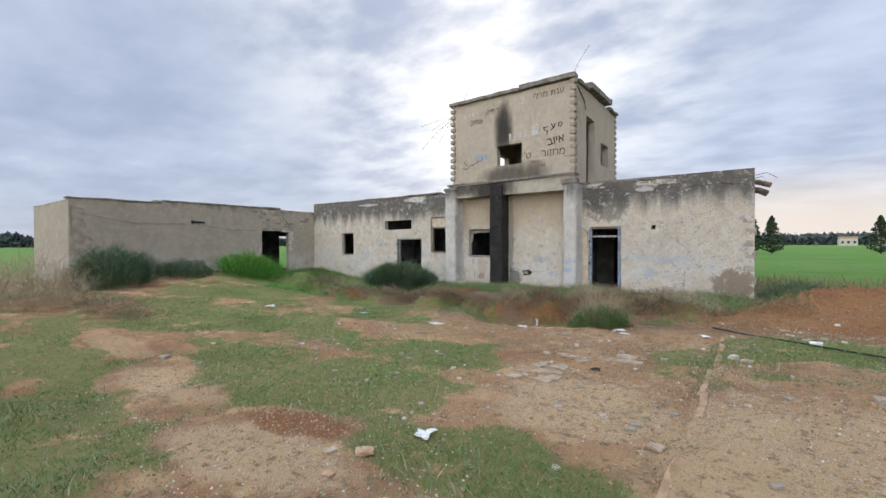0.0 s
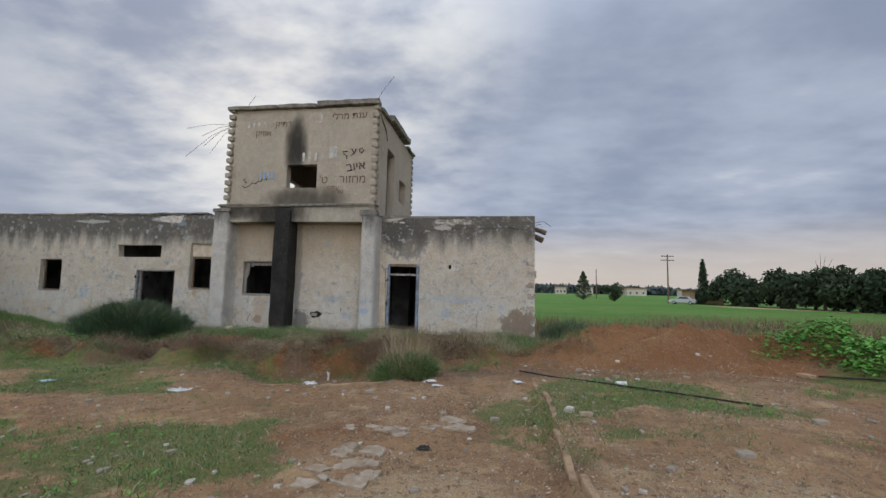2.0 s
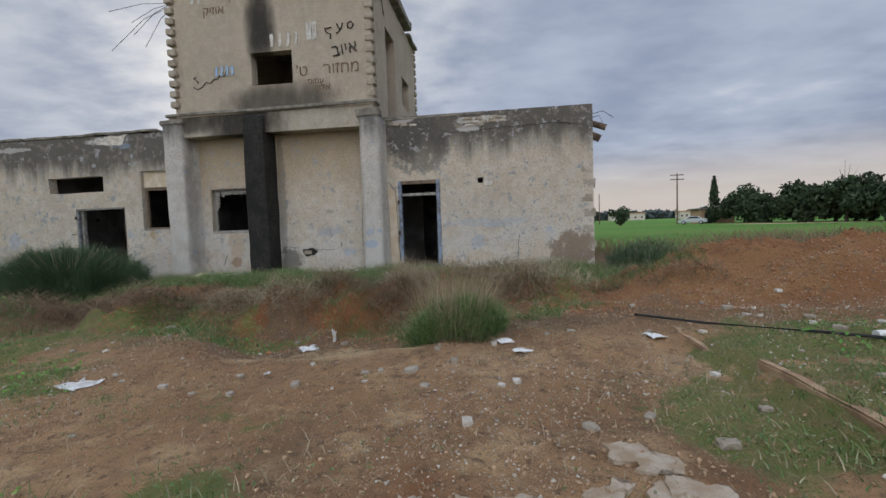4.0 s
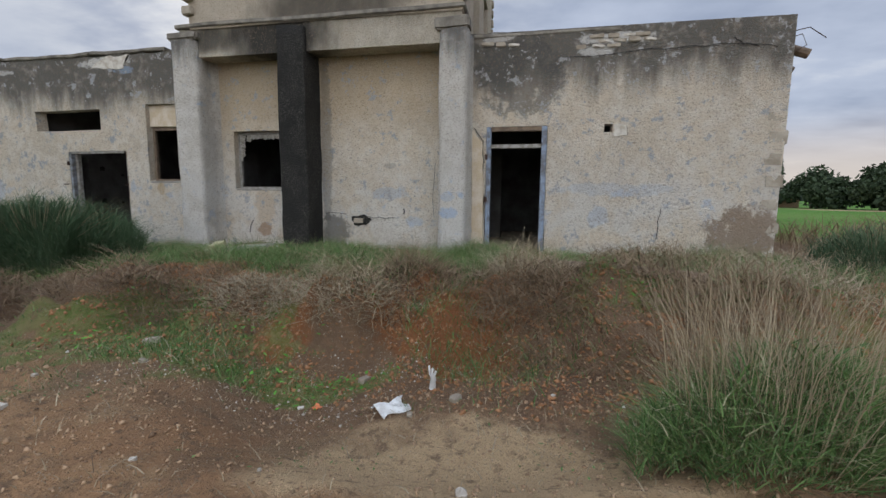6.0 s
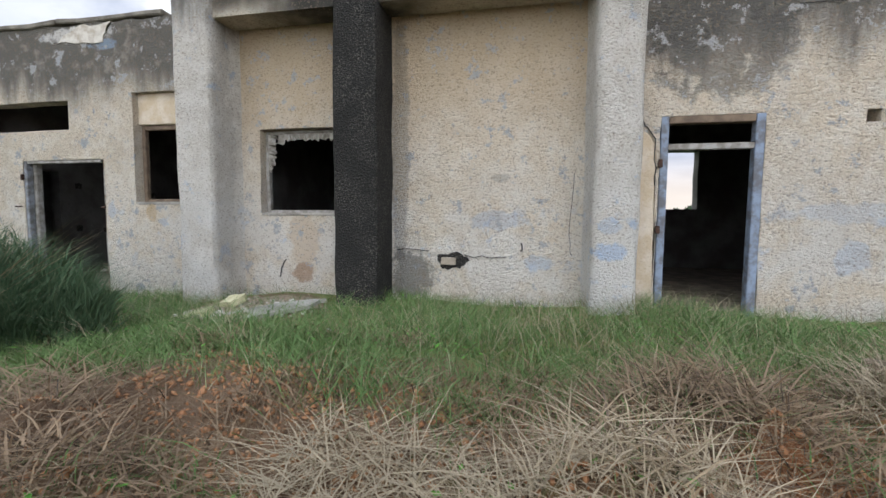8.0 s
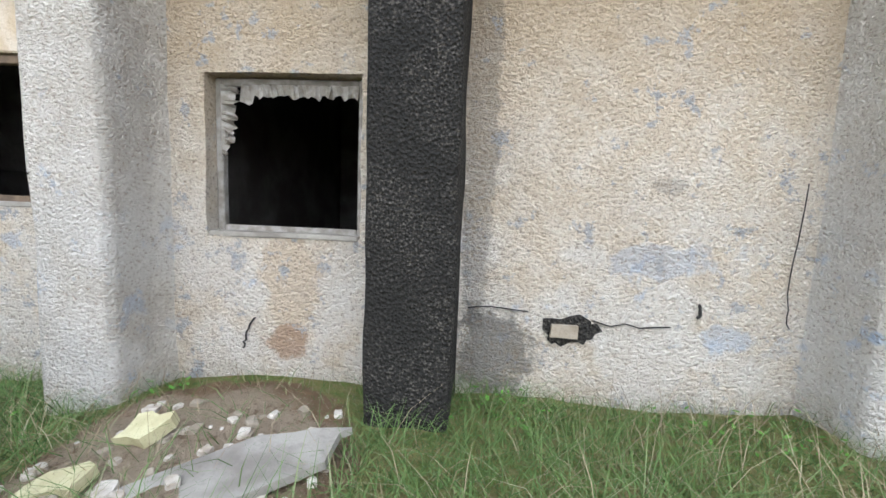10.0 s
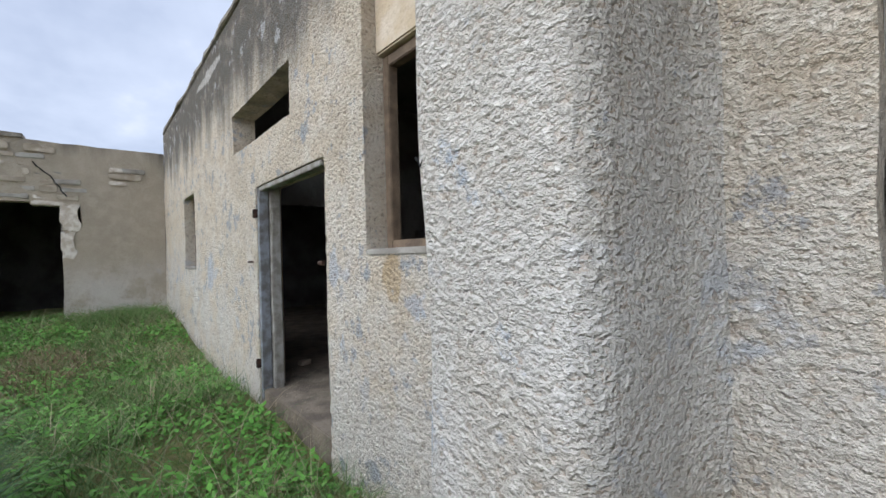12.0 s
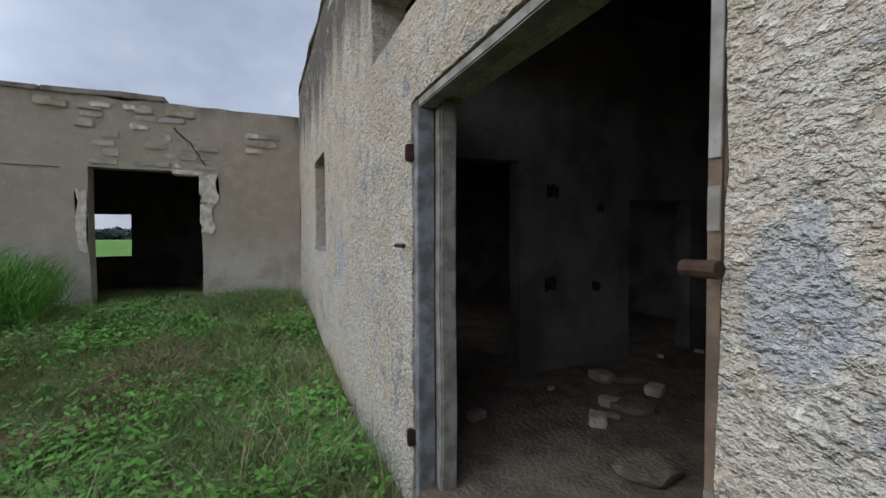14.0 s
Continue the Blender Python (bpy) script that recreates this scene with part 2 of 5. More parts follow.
M_GREYBLUE = material("peeling_grey_blue_paint", simple((0.24, 0.255, 0.28), (0.13, 0.125, 0.12), 11.0, 0.75, 0.4, 0.008))
M_GREYFRAME = material("grey_painted_frame", simple((0.33, 0.315, 0.29), (0.19, 0.17, 0.145), 10.0, 0.7, 0.3, 0.006))
M_RUST = material("rusted_iron", simple((0.09, 0.05, 0.035), (0.045, 0.03, 0.025), 20.0, 0.7, 0.4, 0.004, metal=0.5))
M_RAG = material("torn_white_film", simple((0.62, 0.60, 0.56), (0.42, 0.38, 0.32), 14.0, 0.7, 0.2, 0.004))
M_YELLOW = material("yellowed_foam", simple((0.58, 0.55, 0.34), (0.48, 0.44, 0.26), 10.0, 0.9, 0.4, 0.01))
M_TRASH = material("white_litter", simple((0.72, 0.72, 0.70), (0.5, 0.48, 0.45), 12.0, 0.6, 0.2, 0.004))
M_BLACK = material("black_plastic", simple((0.02, 0.02, 0.02), (0.04, 0.038, 0.035), 10.0, 0.85, 0.1, 0.002))
M_PAINT_BLACK = material("black_spray_paint", simple((0.02, 0.02, 0.02), (0.06, 0.05, 0.045), 12.0, 0.7, 0.1, 0.002))
M_PAINT_BROWN = material("brown_spray_paint", simple((0.14, 0.08, 0.05), (0.24, 0.17, 0.12), 12.0, 0.8, 0.1, 0.002))
M_PAINT_WHITE = material("white_spray_paint", simple((0.62, 0.60, 0.57), (0.48, 0.43, 0.36), 10.0, 0.8, 0.1, 0.002))
M_PAINT_BLUE = material("blue_spray_paint", simple((0.25, 0.40, 0.62), (0.38, 0.42, 0.46), 12.0, 0.8, 0.1, 0.002))
M_GRASS = material("green_grass", blades((0.055, 0.115, 0.032), (0.14, 0.225, 0.07), (0.42, 0.38, 0.25)))
M_HERB = material("broadleaf_weeds", blades((0.07, 0.21, 0.03), (0.12, 0.31, 0.045), (0.17, 0.35, 0.08)))
M_DRY = material("dry_straw", blades((0.27, 0.20, 0.12), (0.44, 0.36, 0.24), (0.13, 0.09, 0.06)))
M_TWIG = material("dead_brush", blades((0.12, 0.08, 0.05), (0.29, 0.205, 0.125), (0.045, 0.03, 0.02)))
M_BUSH = material("dark_green_shrub", blades((0.04, 0.085, 0.04), (0.085, 0.14, 0.07), (0.17, 0.20, 0.11)))
M_LEAF = material("dark_tree_foliage", blades((0.03, 0.05, 0.024), (0.05, 0.075, 0.036), (0.08, 0.10, 0.05)))
M_BARK = material("bark", simple((0.12, 0.095, 0.07), (0.07, 0.055, 0.042), 8.0, 0.95, 0.6, 0.02))


def ground_build(n):
    p = n.split(n.position())
    a, b, c = n.noise(0.33, 6, 0.6), n.noise(1.5, 6, 0.62), n.noise(9.0, 6, 0.68)
    fine = n.noise(55.0, 4, 0.75)
    soil = n.mix(n.step(a, 0.38, 0.62), (0.52, 0.315, 0.165), (0.40, 0.225, 0.115))
    soil = n.mix(n.step(b, 0.50, 0.66), soil, (0.62, 0.41, 0.22))
    soil = n.mix(n.math("MULTIPLY", n.step(n.noise(0.55, 4), 0.56, 0.66), 0.75), soil, (0.30, 0.125, 0.05))
    soil = n.mix(n.math("MULTIPLY", n.step(n.math("ADD", p[1], n.math("MULTIPLY", b, 3.0)), 10.8, 12.8), 0.85), soil, (0.155, 0.102, 0.065))
    soil = n.mix(n.math("MULTIPLY", n.step(n.noise(3.3, 6, 0.72), 0.50, 0.62), 0.5), soil, (0.30, 0.18, 0.10))

    soil = n.mix(n.math("MULTIPLY", n.step(n.noise(1.15, 8, 0.78), 0.51, 0.58), 0.5), soil, (0.22, 0.145, 0.085))

    def spot(cx, cy, rx, ry):
        u = n.math("DIVIDE", n.math("SUBTRACT", p[0], cx), rx)
        v = n.math("DIVIDE", n.math("SUBTRACT", p[1], cy), ry)
        d = n.math("ADD", n.math("MULTIPLY", u, u), n.math("MULTIPLY", v, v))
        return n.step(n.math("ADD", d, n.math("MULTIPLY", n.math("SUBTRACT", b, 0.5), 3.0)), 0.5, 1.2, 1.0, 0.0)
    # bare sandy spots, then red earth on the heap, the bank and one spot in the yard
    for cx, cy, rx, ry, amount in ((-3.4, 1.9, 1.2, 0.5, 0.7), (-6.6, 2.5, 1.5, 0.45, 0.6), (-1.6, 4.8, 0.9, 1.1, 0.75), (0.6, 3.9, 1.5, 1.8, 0.75), (-4.5, 10.1, 1.3, 0.7, 0.85), (-10.0, 2.9, 1.6, 0.4, 0.4)):
        soil = n.mix(n.math("MULTIPLY", spot(cx, cy, rx, ry), amount), soil, (0.66, 0.475, 0.275))
    soil = n.mix(spot(3.2, 12.4, 4.6, 2.6), soil, (0.31, 0.15, 0.066))
    soil = n.mix(n.math("MULTIPLY", spot(1.2, 12.0, 1.6, 0.9), 0.6), soil, (0.40, 0.22, 0.095))
    for cx, cy, rx, ry in ((-5.0, 12.2, 0.9, 0.7), (-6.6, 11.7, 0.3, 0.4), (-4.2, 13.3, 0.4, 0.4), (-3.75, 2.55, 0.8, 0.3), (-12.0, 11.2, 1.0, 0.4)):
        soil = n.mix(n.math("MULTIPLY", spot(cx, cy, rx, ry), 0.85), soil, (0.29, 0.115, 0.042))
    soil = n.mix(n.math("MULTIPLY", spot(-9.8, 15.1, 0.9, 0.7), 0.8), soil, (0.42, 0.34, 0.25))
    pebble = n.step(n.voronoi(38.0), 0.10, 0.22, 1.0, 0.0)
    soil = n.mix(n.math("MULTIPLY", pebble, n.step(b, 0.42, 0.6, 0.15, 0.9)), soil, (0.50, 0.43, 0.34))
    grit = n.step(n.voronoi(95.0), 0.12, 0.3, 1.0, 0.0)
    soil = n.mix(n.math("MULTIPLY", grit, n.step(c, 0.45, 0.6, 0.0, 0.6)), soil, (0.13, 0.085, 0.055))
    soil = n.mix(n.math("MULTIPLY", n.step(c, 0.53, 0.66), 0.8), soil, (0.19, 0.125, 0.078))
    soil = n.mix(n.math("MULTIPLY", n.step(fine, 0.55, 0.68), 0.6), soil, (0.12, 0.08, 0.05))
    turf = n.mix(n.step(c, 0.38, 0.62), (0.12, 0.20, 0.042), (0.25, 0.23, 0.09))
    # thin turf over the yard, thicker to the west
    grown = n.add("ShaderNodeAttribute", attribute_name="turf").outputs["Fac"]
    cover = n.step(n.math("ADD", grown, n.math("MULTIPLY", n.math("SUBTRACT", c, 0.5), 1.6)), 0.35, 0.75)
    soil = n.mix(n.math("MULTIPLY", cover, 0.8), soil, turf)
    # crops beyond the buildings
    field = n.mix(n.step(n.noise(0.02, 4, vec=n.scaled(n.position(), (0.4, 1.6, 1))), 0.35, 0.65), (0.075, 0.20, 0.025), (0.13, 0.23, 0.045))
    field = n.mix(n.step(n.noise(0.35, 4), 0.5, 0.75), field, (0.06, 0.16, 0.02))
    far = n.math("MAXIMUM", n.step(p[1], 19.0, 24.0), n.step(p[0], -27.5, -31.0))
    far = n.math("MAXIMUM", far, n.math("MULTIPLY", n.step(p[0], 9.0, 14.0), n.step(p[1], 16.0, 20.0)))
    col = n.mix(far, soil, field)
    # pale dirt track towards the parked car
    track = n.math("ABSOLUTE", n.math("SUBTRACT", p[1], n.math("MULTIPLY_ADD", p[0], -1.15, 113.0)))
    track = n.math("MULTIPLY", n.step(track, 3.5, 6.0, 1.0, 0.0), n.math("MULTIPLY", n.step(p[0], 31, 35), n.step(p[0], 80, 90, 1.0, 0.0)))
    col = n.mix(track, col, (0.50, 0.37, 0.22))
    height = n.math("ADD", n.math("MULTIPLY", fine, 0.6), n.math("ADD", c, n.math("MULTIPLY", pebble, 0.4)))
    return col, 0.97, n.bump(height, 1.0, 0.07), 0.0


M_GROUND = material("bare_earth_and_turf", ground_build)


# ---- mesh helpers ----
rng = np.random.default_rng(7)
LATTICE = rng.random((64, 64))


def vnoise(x, y, s=1.0, seed=0):
    """Smooth value noise, 0 to 1, for arrays."""
    x, y = np.asarray(x, float) / s + seed * 7.3, np.asarray(y, float) / s + seed * 3.1
    i, j = np.floor(x).astype(int), np.floor(y).astype(int)
    f, g = x - i, y - j
    f, g = f * f * (3 - 2 * f), g * g * (3 - 2 * g)
    L = lambda a, b: LATTICE[a % 64, b % 64]
    return (L(i, j) * (1 - f) + L(i + 1, j) * f) * (1 - g) + (L(i, j + 1) * (1 - f) + L(i + 1, j + 1) * f) * g


def smooth(v, a, b):
    t = np.clip((np.asarray(v, float) - a) / (b - a), 0, 1)
    return t * t * (3 - 2 * t)


def oval(x, y, cx, cy, rx, ry):
    """1 inside the ellipse, fading to 0 at its rim."""
    return smooth(-(((x - cx) / rx) ** 2 + ((y - cy) / ry) ** 2), -1.0, -0.25)


# mounds of earth and roots on the bank: x, y, radius, height
MOUNDS = ((-5.6, 12.9, 0.55, 0.16), (-6.1, 12.0, 0.5, 0.26), (-4.3, 12.95, 0.45, 0.10), (-3.0, 12.9, 0.7, 0.16), (-9.0, 11.7, 0.8, 0.28),
          (-11.0, 11.5, 1.0, 0.30), (-13.2, 11.6, 1.1, 0.34), (-15.8, 11.9, 1.2, 0.36), (-1.6, 12.8, 0.8, 0.18), (-17.6, 12.6, 0.9, 0.35))


def ground_z(x, y):
    x, y = np.asarray(x, float), np.asarray(y, float)
    z = 0.05 - 0.02 * np.clip(y, -10, 12) + 0.05 * np.clip(x, -6, 2)
    # near end of the yard stands higher; trodden hollow at the bank's foot
    z = z + 0.06 * oval(x, y, -2.6, 1.6, 3.0, 2.0) - 0.30 * oval(x, y, -4.7, 11.0, 2.5, 1.5)
    # the kerb holds up the earth on its east side
    along = smooth(y, 1.8, 3.0) * smooth(-y, -10.2, -9.0)
    z = z + along * (0.07 * smooth(x, -0.50, -0.40) * smooth(-x, -3.0, -0.5) - 0.07 * smooth(-x, 0.48, 0.60) * smooth(x, -3.2, -1.5))
    # bank in front of the building
    foot = 11.25 + 0.35 * vnoise(x, 0 * x, 1.1) - 0.35 * oval(x, y * 0, -5.9, 0, 1.1, 1.0) + 0.35 * oval(x, y * 0, -4.2, 0, 0.9, 1.0)
    bank = smooth(y, foot, foot + 1.3)
    level = np.where(x > -9, -0.10, -0.10 - 0.20 * smooth(-x, 9, 13))
    inside = smooth(x, -22, -19) * smooth(-x, -1.5, 0.5)
    z = z * (1 - bank * inside) + (level + 0.08 * np.sin(x * 1.3) * smooth(-y, -15, -12.5)) * bank * inside
    for cx, cy, rad, h in MOUNDS:
        z = z + h * (0.6 + 0.8 * vnoise(x, y, 0.22, 11)) * oval(x, y, cx, cy, rad, rad * 0.8)
    # western side banks up to the wing
    z = z + 0.32 * smooth(-x, 10, 18) * smooth(-y, -13.5, -9) + 0.55 * smooth(-x, 17.0, 21.6) * smooth(y, 3, 8) * smooth(-y, -19, -15.5)
    # spoil heap of red earth, and the overgrown one beside it
    d = ((x - 3.2) / 4.2) ** 2 + ((y - 12.7) / 2.1) ** 2
    z = z + (0.52 + 0.55 * (vnoise(x, y, 0.9, 5) - 0.5) + 0.26 * (vnoise(x, y, 0.3, 6) - 0.5)) * smooth(-d, -1.0, -0.05)
    d2 = ((x - 7.2) / 2.9) ** 2 + ((y - 11.2) / 2.2) ** 2
    z = z + (0.50 + 0.3 * (vnoise(x, y, 0.7, 14) - 0.5)) * smooth(-d2, -1.0, -0.1)
    near = smooth(-np.hypot(x + 6, y - 8), -40, -25)
    z = z + near * (0.08 * (vnoise(x, y, 1.6, 1) - 0.5) + 0.05 * (vnoise(x, y, 0.45, 2) - 0.5) + 0.04 * (vnoise(x, y, 0.2, 4) - 0.5)
                    + 0.16 * (vnoise(x, y, 0.33, 7) - 0.5) * smooth(y, 11.0, 11.6) * smooth(-y, -13.8, -13))
    far = np.clip(smooth(np.hypot(x + 6, y - 8), 24, 45), 0, 1)
    z = z * (1 - far) + far * (-0.35)
    indoors = (x > -27.0) & (x < -0.2) & (y > 16.5) & (y < 21.2)
    wing_in = (x > -27.0) & (x < -21.9) & (y > 5.0) & (y < 21.2)
    return np.where(indoors | wing_in, np.minimum(z, -0.25), z)


# turf laid thick (+) or worn away (-) in the yard: x, y, half-width, half-depth, amount
TURF = ((-5.2, 3.9, 2.6, 1.2, 0.30), (-5.6, 0.9, 2.2, 0.8, 0.25), (-1.7, 2.9, 1.0, 0.6, 0.30), (-10.7, 6.2, 3.5, 1.2, 0.28), (-9.2, 1.7, 2.0, 0.5, 0.25),
        (-4.7, 6.1, 1.1, 0.9, 0.40), (0.9, 8.9, 1.5, 0.6, 0.35), (1.7, 7.9, 1.2, 0.4, 0.25), (-6.3, 11.2, 0.7, 0.35, 0.25),
        (-3.4, 1.9, 1.3, 0.65, -0.32), (-6.6, 2.5, 1.7, 0.55, -0.32), (-10.2, 3.1, 2.2, 0.6, -0.28), (-6.6, 7.4, 2.4, 0.8, -0.28), (-1.6, 4.9, 0.9, 1.3, -0.38),
        (0.6, 4.2, 1.2, 1.8, -0.28), (-3.7, 9.4, 3.2, 1.6, -0.32), (-2.4, 6.6, 0.9, 1.6, -0.32))


def turf_cover(x, y):
    """How thickly the grass grows, 0 to 1."""
    x, y = np.asarray(x, float), np.asarray(y, float)
    n = 0.5 * vnoise(x * 0.8 + y * 0.4, y - x * 0.3, 1.5, 8) + 0.3 * vnoise(x, y, 0.5, 9) + 0.2 * vnoise(x, y, 0.17, 10)
    n = n + 0.10 * smooth(-x, 4, 10) - 0.03
    jx, jy = x + 0.9 * (vnoise(x, y, 0.8, 18) - 0.5), y + 0.7 * (vnoise(x, y, 0.7, 19) - 0.5)
    for cx, cy, rx, ry, amount in TURF:
        n = n + amount * oval(jx, jy, cx, cy, rx * 1.25, ry * 1.25)
    n = n + 0.35 * smooth(y, 13.2, 14.2) * smooth(-x, -0.5, 1) + 0.3 * smooth(-x, 12, 16) * smooth(y, 9.5, 12)
    n = n - 0.16 * smooth(-np.abs(y - 12.0), -1.4, -0.4) * smooth(-x, 2.5, 4) * smooth(x, -18, -16)
    heap = ((x - 3.2) / 4.2) ** 2 + ((y - 12.5) / 2.3) ** 2
    n = n - 0.5 * smooth(-heap, -1.1, -0.8)
    n = n + 0.75 * oval(jx, jy, 7.0, 11.0, 3.2, 2.3)
    n = n - 0.9 * smooth(-np.hypot(x + 9.8, y - 15.1), -1.2, -0.5)
    return smooth(n, 0.36, 0.72)


def gz(x, y):
    return float(ground_z(np.array([x]), np.array([y]))[0])


def mesh_from(name, verts, faces, mat, smooth_it=False):
    me = bpy.data.meshes.new(name)
    me.from_pydata([tuple(map(float, v)) for v in verts], [], faces)
    me.materials.append(mat)
    if smooth_it:
        me.polygons.foreach_set("use_smooth", [True] * len(me.polygons))
    me.update()
    return me


def tri_mesh(name, verts, tris, mat):
    me = bpy.data.meshes.new(name)
    nv, nt = len(verts), len(tris)
    me.vertices.add(nv)
    me.vertices.foreach_set("co", np.ascontiguousarray(verts, dtype=np.float32).ravel())
    me.loops.add(nt * 3)
    me.loops.foreach_set("vertex_index", np.ascontiguousarray(tris, dtype=np.int32).ravel())
    me.polygons.add(nt)
    me.polygons.foreach_set("loop_start", np.arange(0, nt * 3, 3, dtype=np.int32))
    me.materials.append(mat)
    me.update(calc_edges=True)
    me.validate()
    return me


def part(name, bm, mat, parent, label=""):
    me = bpy.data.meshes.new(name)
    bmesh.ops.recalc_face_normals(bm, faces=bm.faces)
    bm.to_mesh(me)
    bm.free()
    me.materials.append(mat)
    ob = new(name, me)
    ob.parent = parent
    if label:
        ob["label"] = label
    return ob


def child(name, me, parent, m=None, label=""):
    ob = new(name, me)
    ob.parent = parent
    if m is not None:
        ob.matrix_basis = m
    if label:
        ob["label"] = label
    return ob


def box_bm(x0, x1, y0, y1, z0, z1, bevel=0.0, jitter=0.0, cuts=0):
    bm = bmesh.new()
    bmesh.ops.create_cube(bm, size=1)
    for v in bm.verts:
        v.co = Vector(((x0 + x1) / 2 + v.co.x * (x1 - x0), (y0 + y1) / 2 + v.co.y * (y1 - y0), (z0 + z1) / 2 + v.co.z * (z1 - z0)))
    if cuts:
        bmesh.ops.subdivide_edges(bm, edges=bm.edges[:], cuts=cuts, use_grid_fill=True)
    if bevel:
        bmesh.ops.bevel(bm, geom=bm.edges[:] if not cuts else [e for e in bm.edges if len(e.link_faces) == 2 and e.calc_face_angle(0) > 0.5], offset=bevel, segments=2, affect="EDGES")
    if jitter:
        for v in bm.verts:
            v.co += noise.noise_vector(v.co * 2.3) * jitter + noise.noise_vector(v.co * 9.0) * jitter * 0.4
    return bm


def wall_mesh(name, u0, u1, z0, z1, openings, thick, place, mat, step=0.3, rough=0.012, worn=0.035, top=None, cast=0.0):
    """A wall with openings cut through. place(u, depth, z) gives the world point; depth 0 is the outer face."""
    def cuts(lo, hi, marks):
        vals = sorted({round(v, 4) for v in [lo, hi, *marks] if lo - 1e-6 <= v <= hi + 1e-6})
        out = []
        for a, b in zip(vals, vals[1:]):
            k = max(1, math.ceil((b - a) / step))
            out += [a + (b - a) * i / k for i in range(k)]
        return out + [vals[-1]]
    us = cuts(u0, u1, [o[0] for o in openings] + [o[1] for o in openings])
    zs = cuts(z0, z1, [o[2] for o in openings] + [o[3] for o in openings])
    nu, nz = len(us) - 1, len(zs) - 1
    solid = np.ones((nu, nz), bool)
    for i in range(nu):
        for k in range(nz):
            cu, cz = (us[i] + us[i + 1]) / 2, (zs[k] + zs[k + 1]) / 2
            if any(o[0] < cu < o[1] and o[2] < cz < o[3] for o in openings):
                solid[i, k] = False
    verts, index, faces = [], {}, []

    def vert(i, k, side):
        key = (i, k, side)
        if key not in index:
            u, z = us[i], zs[k]
            w = noise.noise(Vector((u * 2.7, z * 2.7, 5.0)))
            q = noise.noise(Vector((u * 1.1, z * 1.1, 9.0)))
            du = dz = 0.0
            if k == nz:
                dz = worn * 1.3 * (w + 0.6 * q) + (top(u) if top else 0.0)
            elif 0 < k and 0 < i < nu:
                cells = [solid[a, b] for a in (i - 1, i) for b in (k - 1, k)]
                if not all(cells):
                    du, dz = 0.5 * worn * w, 0.5 * worn * q
            d = side * thick + (rough * q if side == 0 else 0.0)
            if cast and side == 0:
                v = Vector((u * 15.0, z * 21.0, 3.0))
                d -= cast * (noise.noise(v) + 0.7 * noise.noise(v * 2.1))
            index[key] = len(verts)
            verts.append(place(u + du, d, z + dz))
        return index[key]

    for i in range(nu):
        for k in range(nz):
            if not solid[i, k]:
                continue
            for side in (0, 1):
                faces.append([vert(i, k, side), vert(i + 1, k, side), vert(i + 1, k + 1, side), vert(i, k + 1, side)])
            for (a, b), (p, q) in (((i - 1, k), ((i, k), (i, k + 1))), ((i + 1, k), ((i + 1, k), (i + 1, k + 1))), ((i, k - 1), ((i, k), (i + 1, k))), ((i, k + 1), ((i, k + 1), (i + 1, k + 1)))):
                if not (0 <= a < nu and 0 <= b < nz) or not solid[a, b]:
                    faces.append([vert(*p, 0), vert(*q, 0), vert(*q, 1), vert(*p, 1)])
    me = mesh_from(name, verts, faces, mat)
    bm = bmesh.new()
    bm.from_mesh(me)
    bmesh.ops.recalc_face_normals(bm, faces=bm.faces)
    bm.to_mesh(me)
    bm.free()
    return me


def structure(name, me, label, category="wall"):
    return tagged(new(name, me), label, category, kind="structure")


def ragged_bm(points, thick, place, seed=1, detail=4, amount=0.05):
    """A thin slab with a ragged outline, from a rough outline in the wall's plane. place(u, depth, z)."""
    r = random.Random(seed)
    outline = []
    for (ua, za), (ub, zb) in zip(points, points[1:] + points[:1]):
        for i in range(detail):
            f = i / detail
            outline.append((ua + (ub - ua) * f + r.uniform(-amount, amount), za + (zb - za) * f + r.uniform(-amount, amount)))
    bm = bmesh.new()
    front = [bm.verts.new(place(u, -thick, z)) for u, z in outline]
    back = [bm.verts.new(place(u, 0.01, z)) for u, z in outline]
    bm.faces.new(front)
    for i in range(len(front)):
        j = (i + 1) % len(front)
        bm.faces.new((front[i], back[i], back[j], front[j]))
    bmesh.ops.triangulate(bm, faces=[f for f in bm.faces if len(f.verts) > 4])
    return bm


def tube_bm(points, radius, sides=6, taper=1.0):
    bm = bmesh.new()
    rings = []
    pts = [Vector(p) for p in points]
    for i, p in enumerate(pts):
        way = (pts[min(i + 1, len(pts) - 1)] - pts[max(i - 1, 0)]).normalized()
        a = way.orthogonal().normalized()
        b = way.cross(a)
        rad = radius * (1 + (taper - 1) * i / max(1, len(pts) - 1))
        rings.append([bm.verts.new(p + (a * math.cos(t) + b * math.sin(t)) * rad) for t in (2 * math.pi * k / sides for k in range(sides))])
    for r0, r1 in zip(rings, rings[1:]):
        for k in range(sides):
            bm.faces.new((r0[k], r0[(k + 1) % sides], r1[(k + 1) % sides], r1[k]))
    bm.faces.new(rings[0])
    bm.faces.new(rings[-1][::-1])
    return bm


